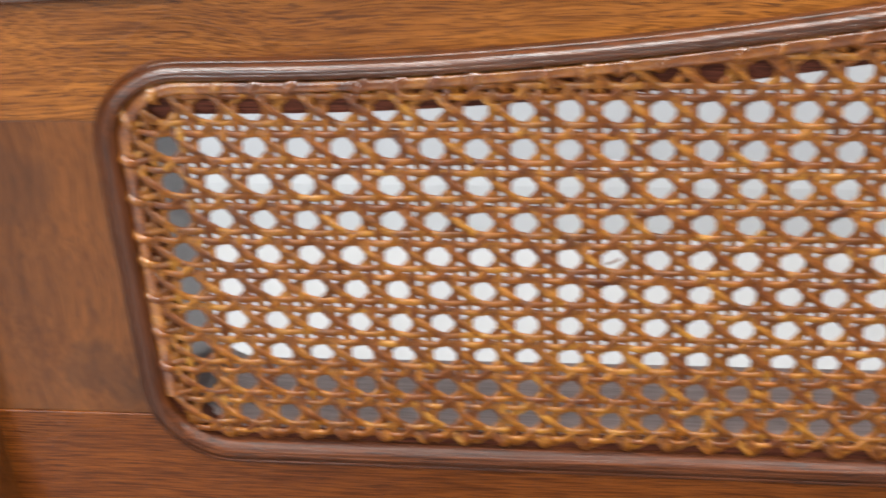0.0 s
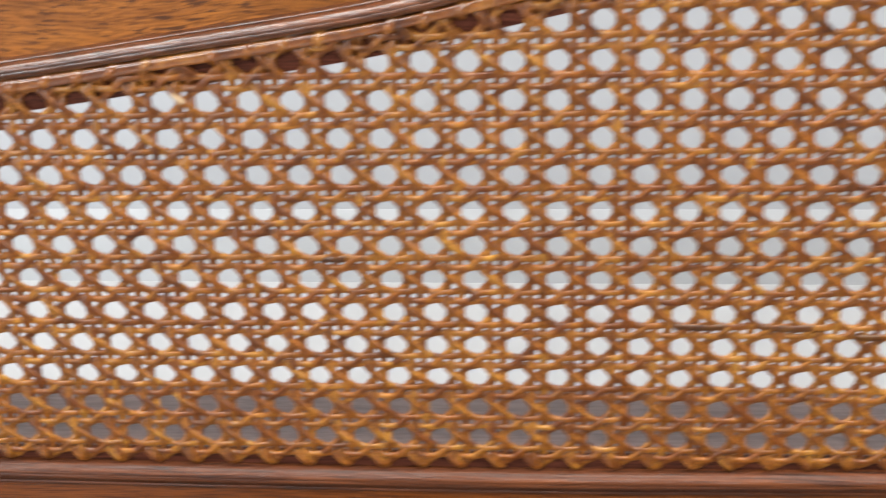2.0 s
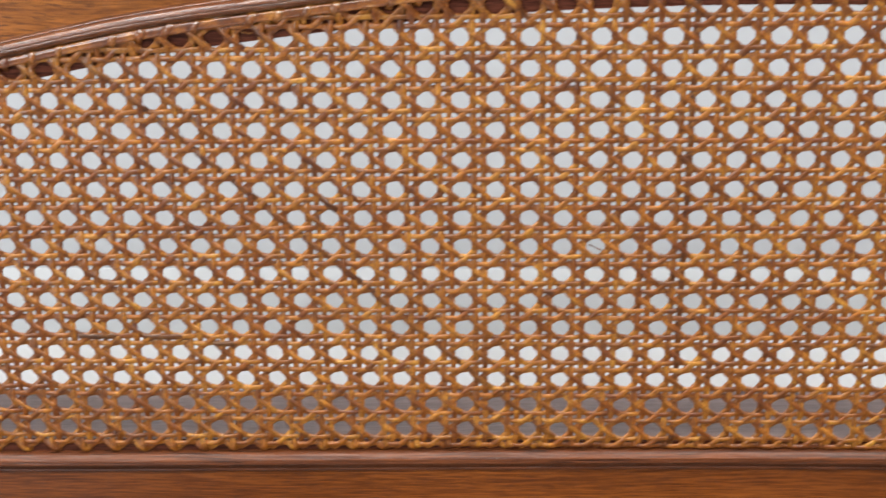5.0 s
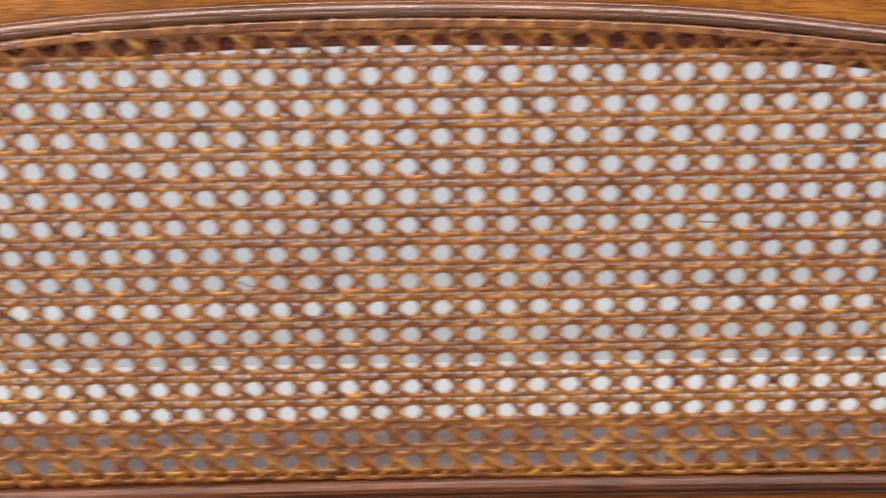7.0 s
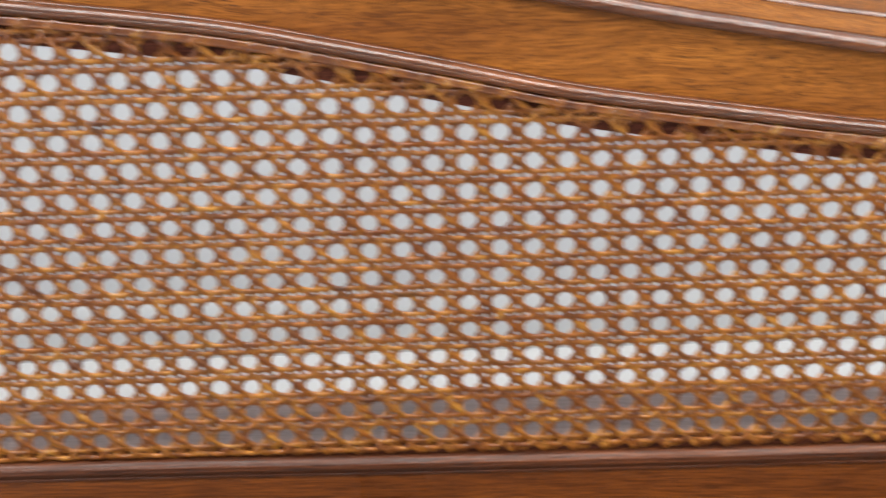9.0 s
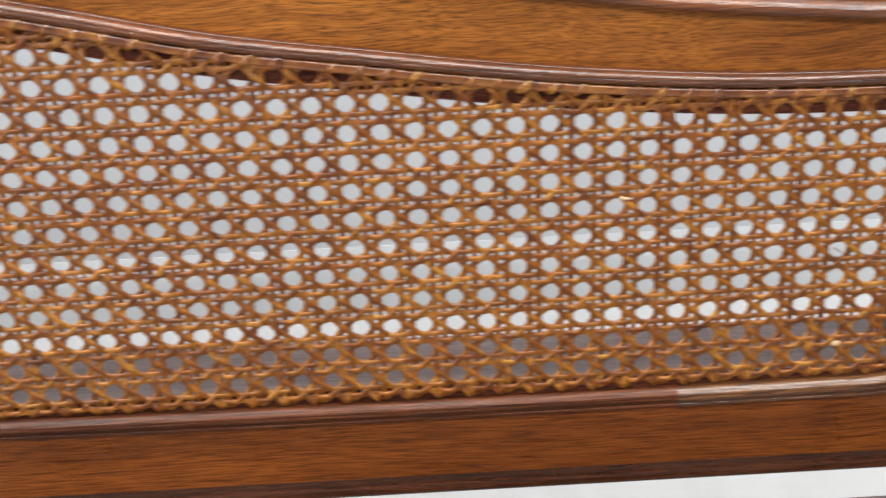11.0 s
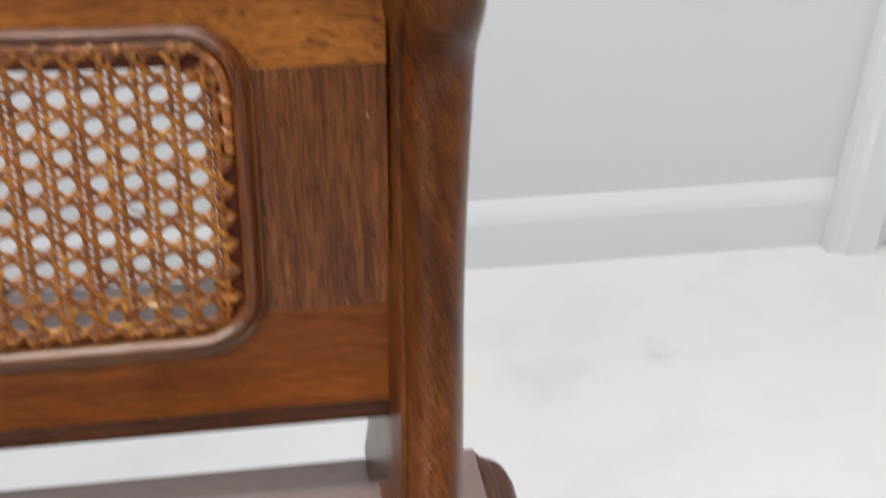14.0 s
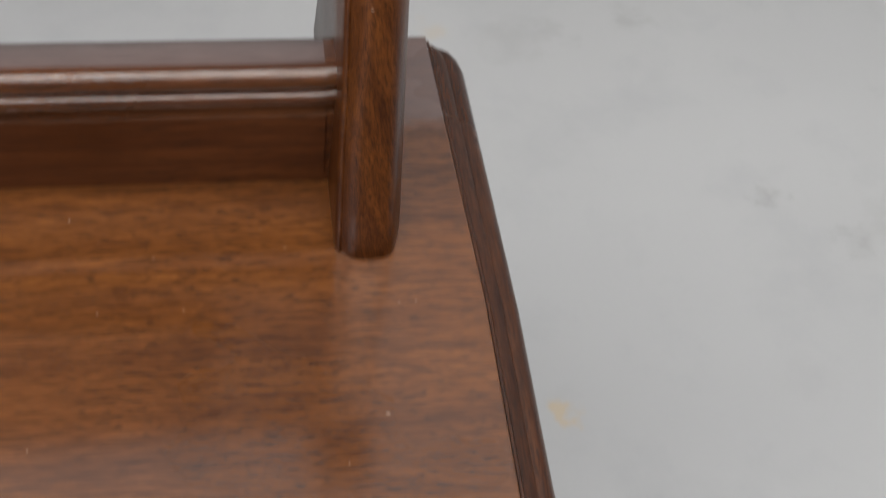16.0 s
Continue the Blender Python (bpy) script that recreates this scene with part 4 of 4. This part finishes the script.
def seat():
    x0, x1, back, front = 2 * MID - 1.3325, 1.3325, 0.0592, -0.36
    draw_in = lambda y: 0.0066 * max(0.0, min(1.0, (y + 0.11) / 0.17))
    rows = []
    for y in (front, -0.11, back):
        d = draw_in(y)
        rows.append([W(x0 + d, y, -0.186), W(x1 - d, y, -0.186), W(x1 - d, y, -0.16), W(x0 + d, y, -0.16)])
    board = sweep("seat_board", rows, wood_seat, settle, "broad polished plank seat with faint scratches", smooth=False)
    mod = board.modifiers.new("worn_edges", "BEVEL")
    mod.width, mod.segments, mod.limit_method, mod.angle_limit = 0.0012, 2, "ANGLE", radians(40)
    edge = [(0.0, -0.186), (0.0, -0.1612), (0.0012, -0.1612), (0.0022, -0.1632), (0.0045, -0.1640), (0.0072, -0.1650), (0.0082, -0.1662), (0.0092, -0.1660),
            (0.0125, -0.1668), (0.0150, -0.1688), (0.0165, -0.1722), (0.0168, -0.1770), (0.0150, -0.182), (0.010, -0.186)]
    for mirror in (False, True):
        rings = []
        for y, pull in ((back - 0.0025, 0.55), (back - 0.0045, 0.82), (back - 0.009, 0.97), (back - 0.016, 1.06), (-0.11, 0.97), (front + 0.01, 0.97), (front, 0.9)):
            ring = []
            for d, z in edge:
                x = x1 - draw_in(y) + 0.0003 + d * pull
                ring.append(W(2 * MID - x if mirror else x, y, z))
            rings.append(ring)
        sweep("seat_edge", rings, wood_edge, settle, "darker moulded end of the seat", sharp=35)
    # Apron and front legs carry the seat.
    block("apron", x0 + 0.03, x1 - 0.03, front + 0.03, front + 0.046, -0.24, -0.186, wood_edge, settle, bevel=0.001)
    for x in (x0 + 0.045, x1 - 0.045):
        rings = []
        for z, r in ((-0.186, 0.02), (-0.24, 0.02), (-0.26, 0.017), (-0.30, 0.019), (-0.40, 0.014), (-0.455, 0.012), (-0.462, 0.016), (FLOOR, 0.013)):
            rings.append([W(x + r * math.cos(a), front + 0.038 + r * math.sin(a), z) for a in [2 * math.pi * k / 16 for k in range(16)]])
        sweep("front_leg", rings, wood_post, settle, sharp=50)
    for x in (1.2725, 2 * MID - 1.2985):
        rings = []
        for k in range(13):
            z = FLOOR + (-0.16 - FLOOR) * k / 12
            b = curve(POST_BACK, z)
            f = 0.0595 if z > -0.19 else 0.04 + (0.135 - 0.071) * max(0, (-0.19 - z) / 0.287)
            rings.append([W(x, b, z), W(x + 0.026, b, z), W(x + 0.026, f, z), W(x, f, z)])
        sweep("back_leg", rings, wood_post, settle, smooth=False)


seat()
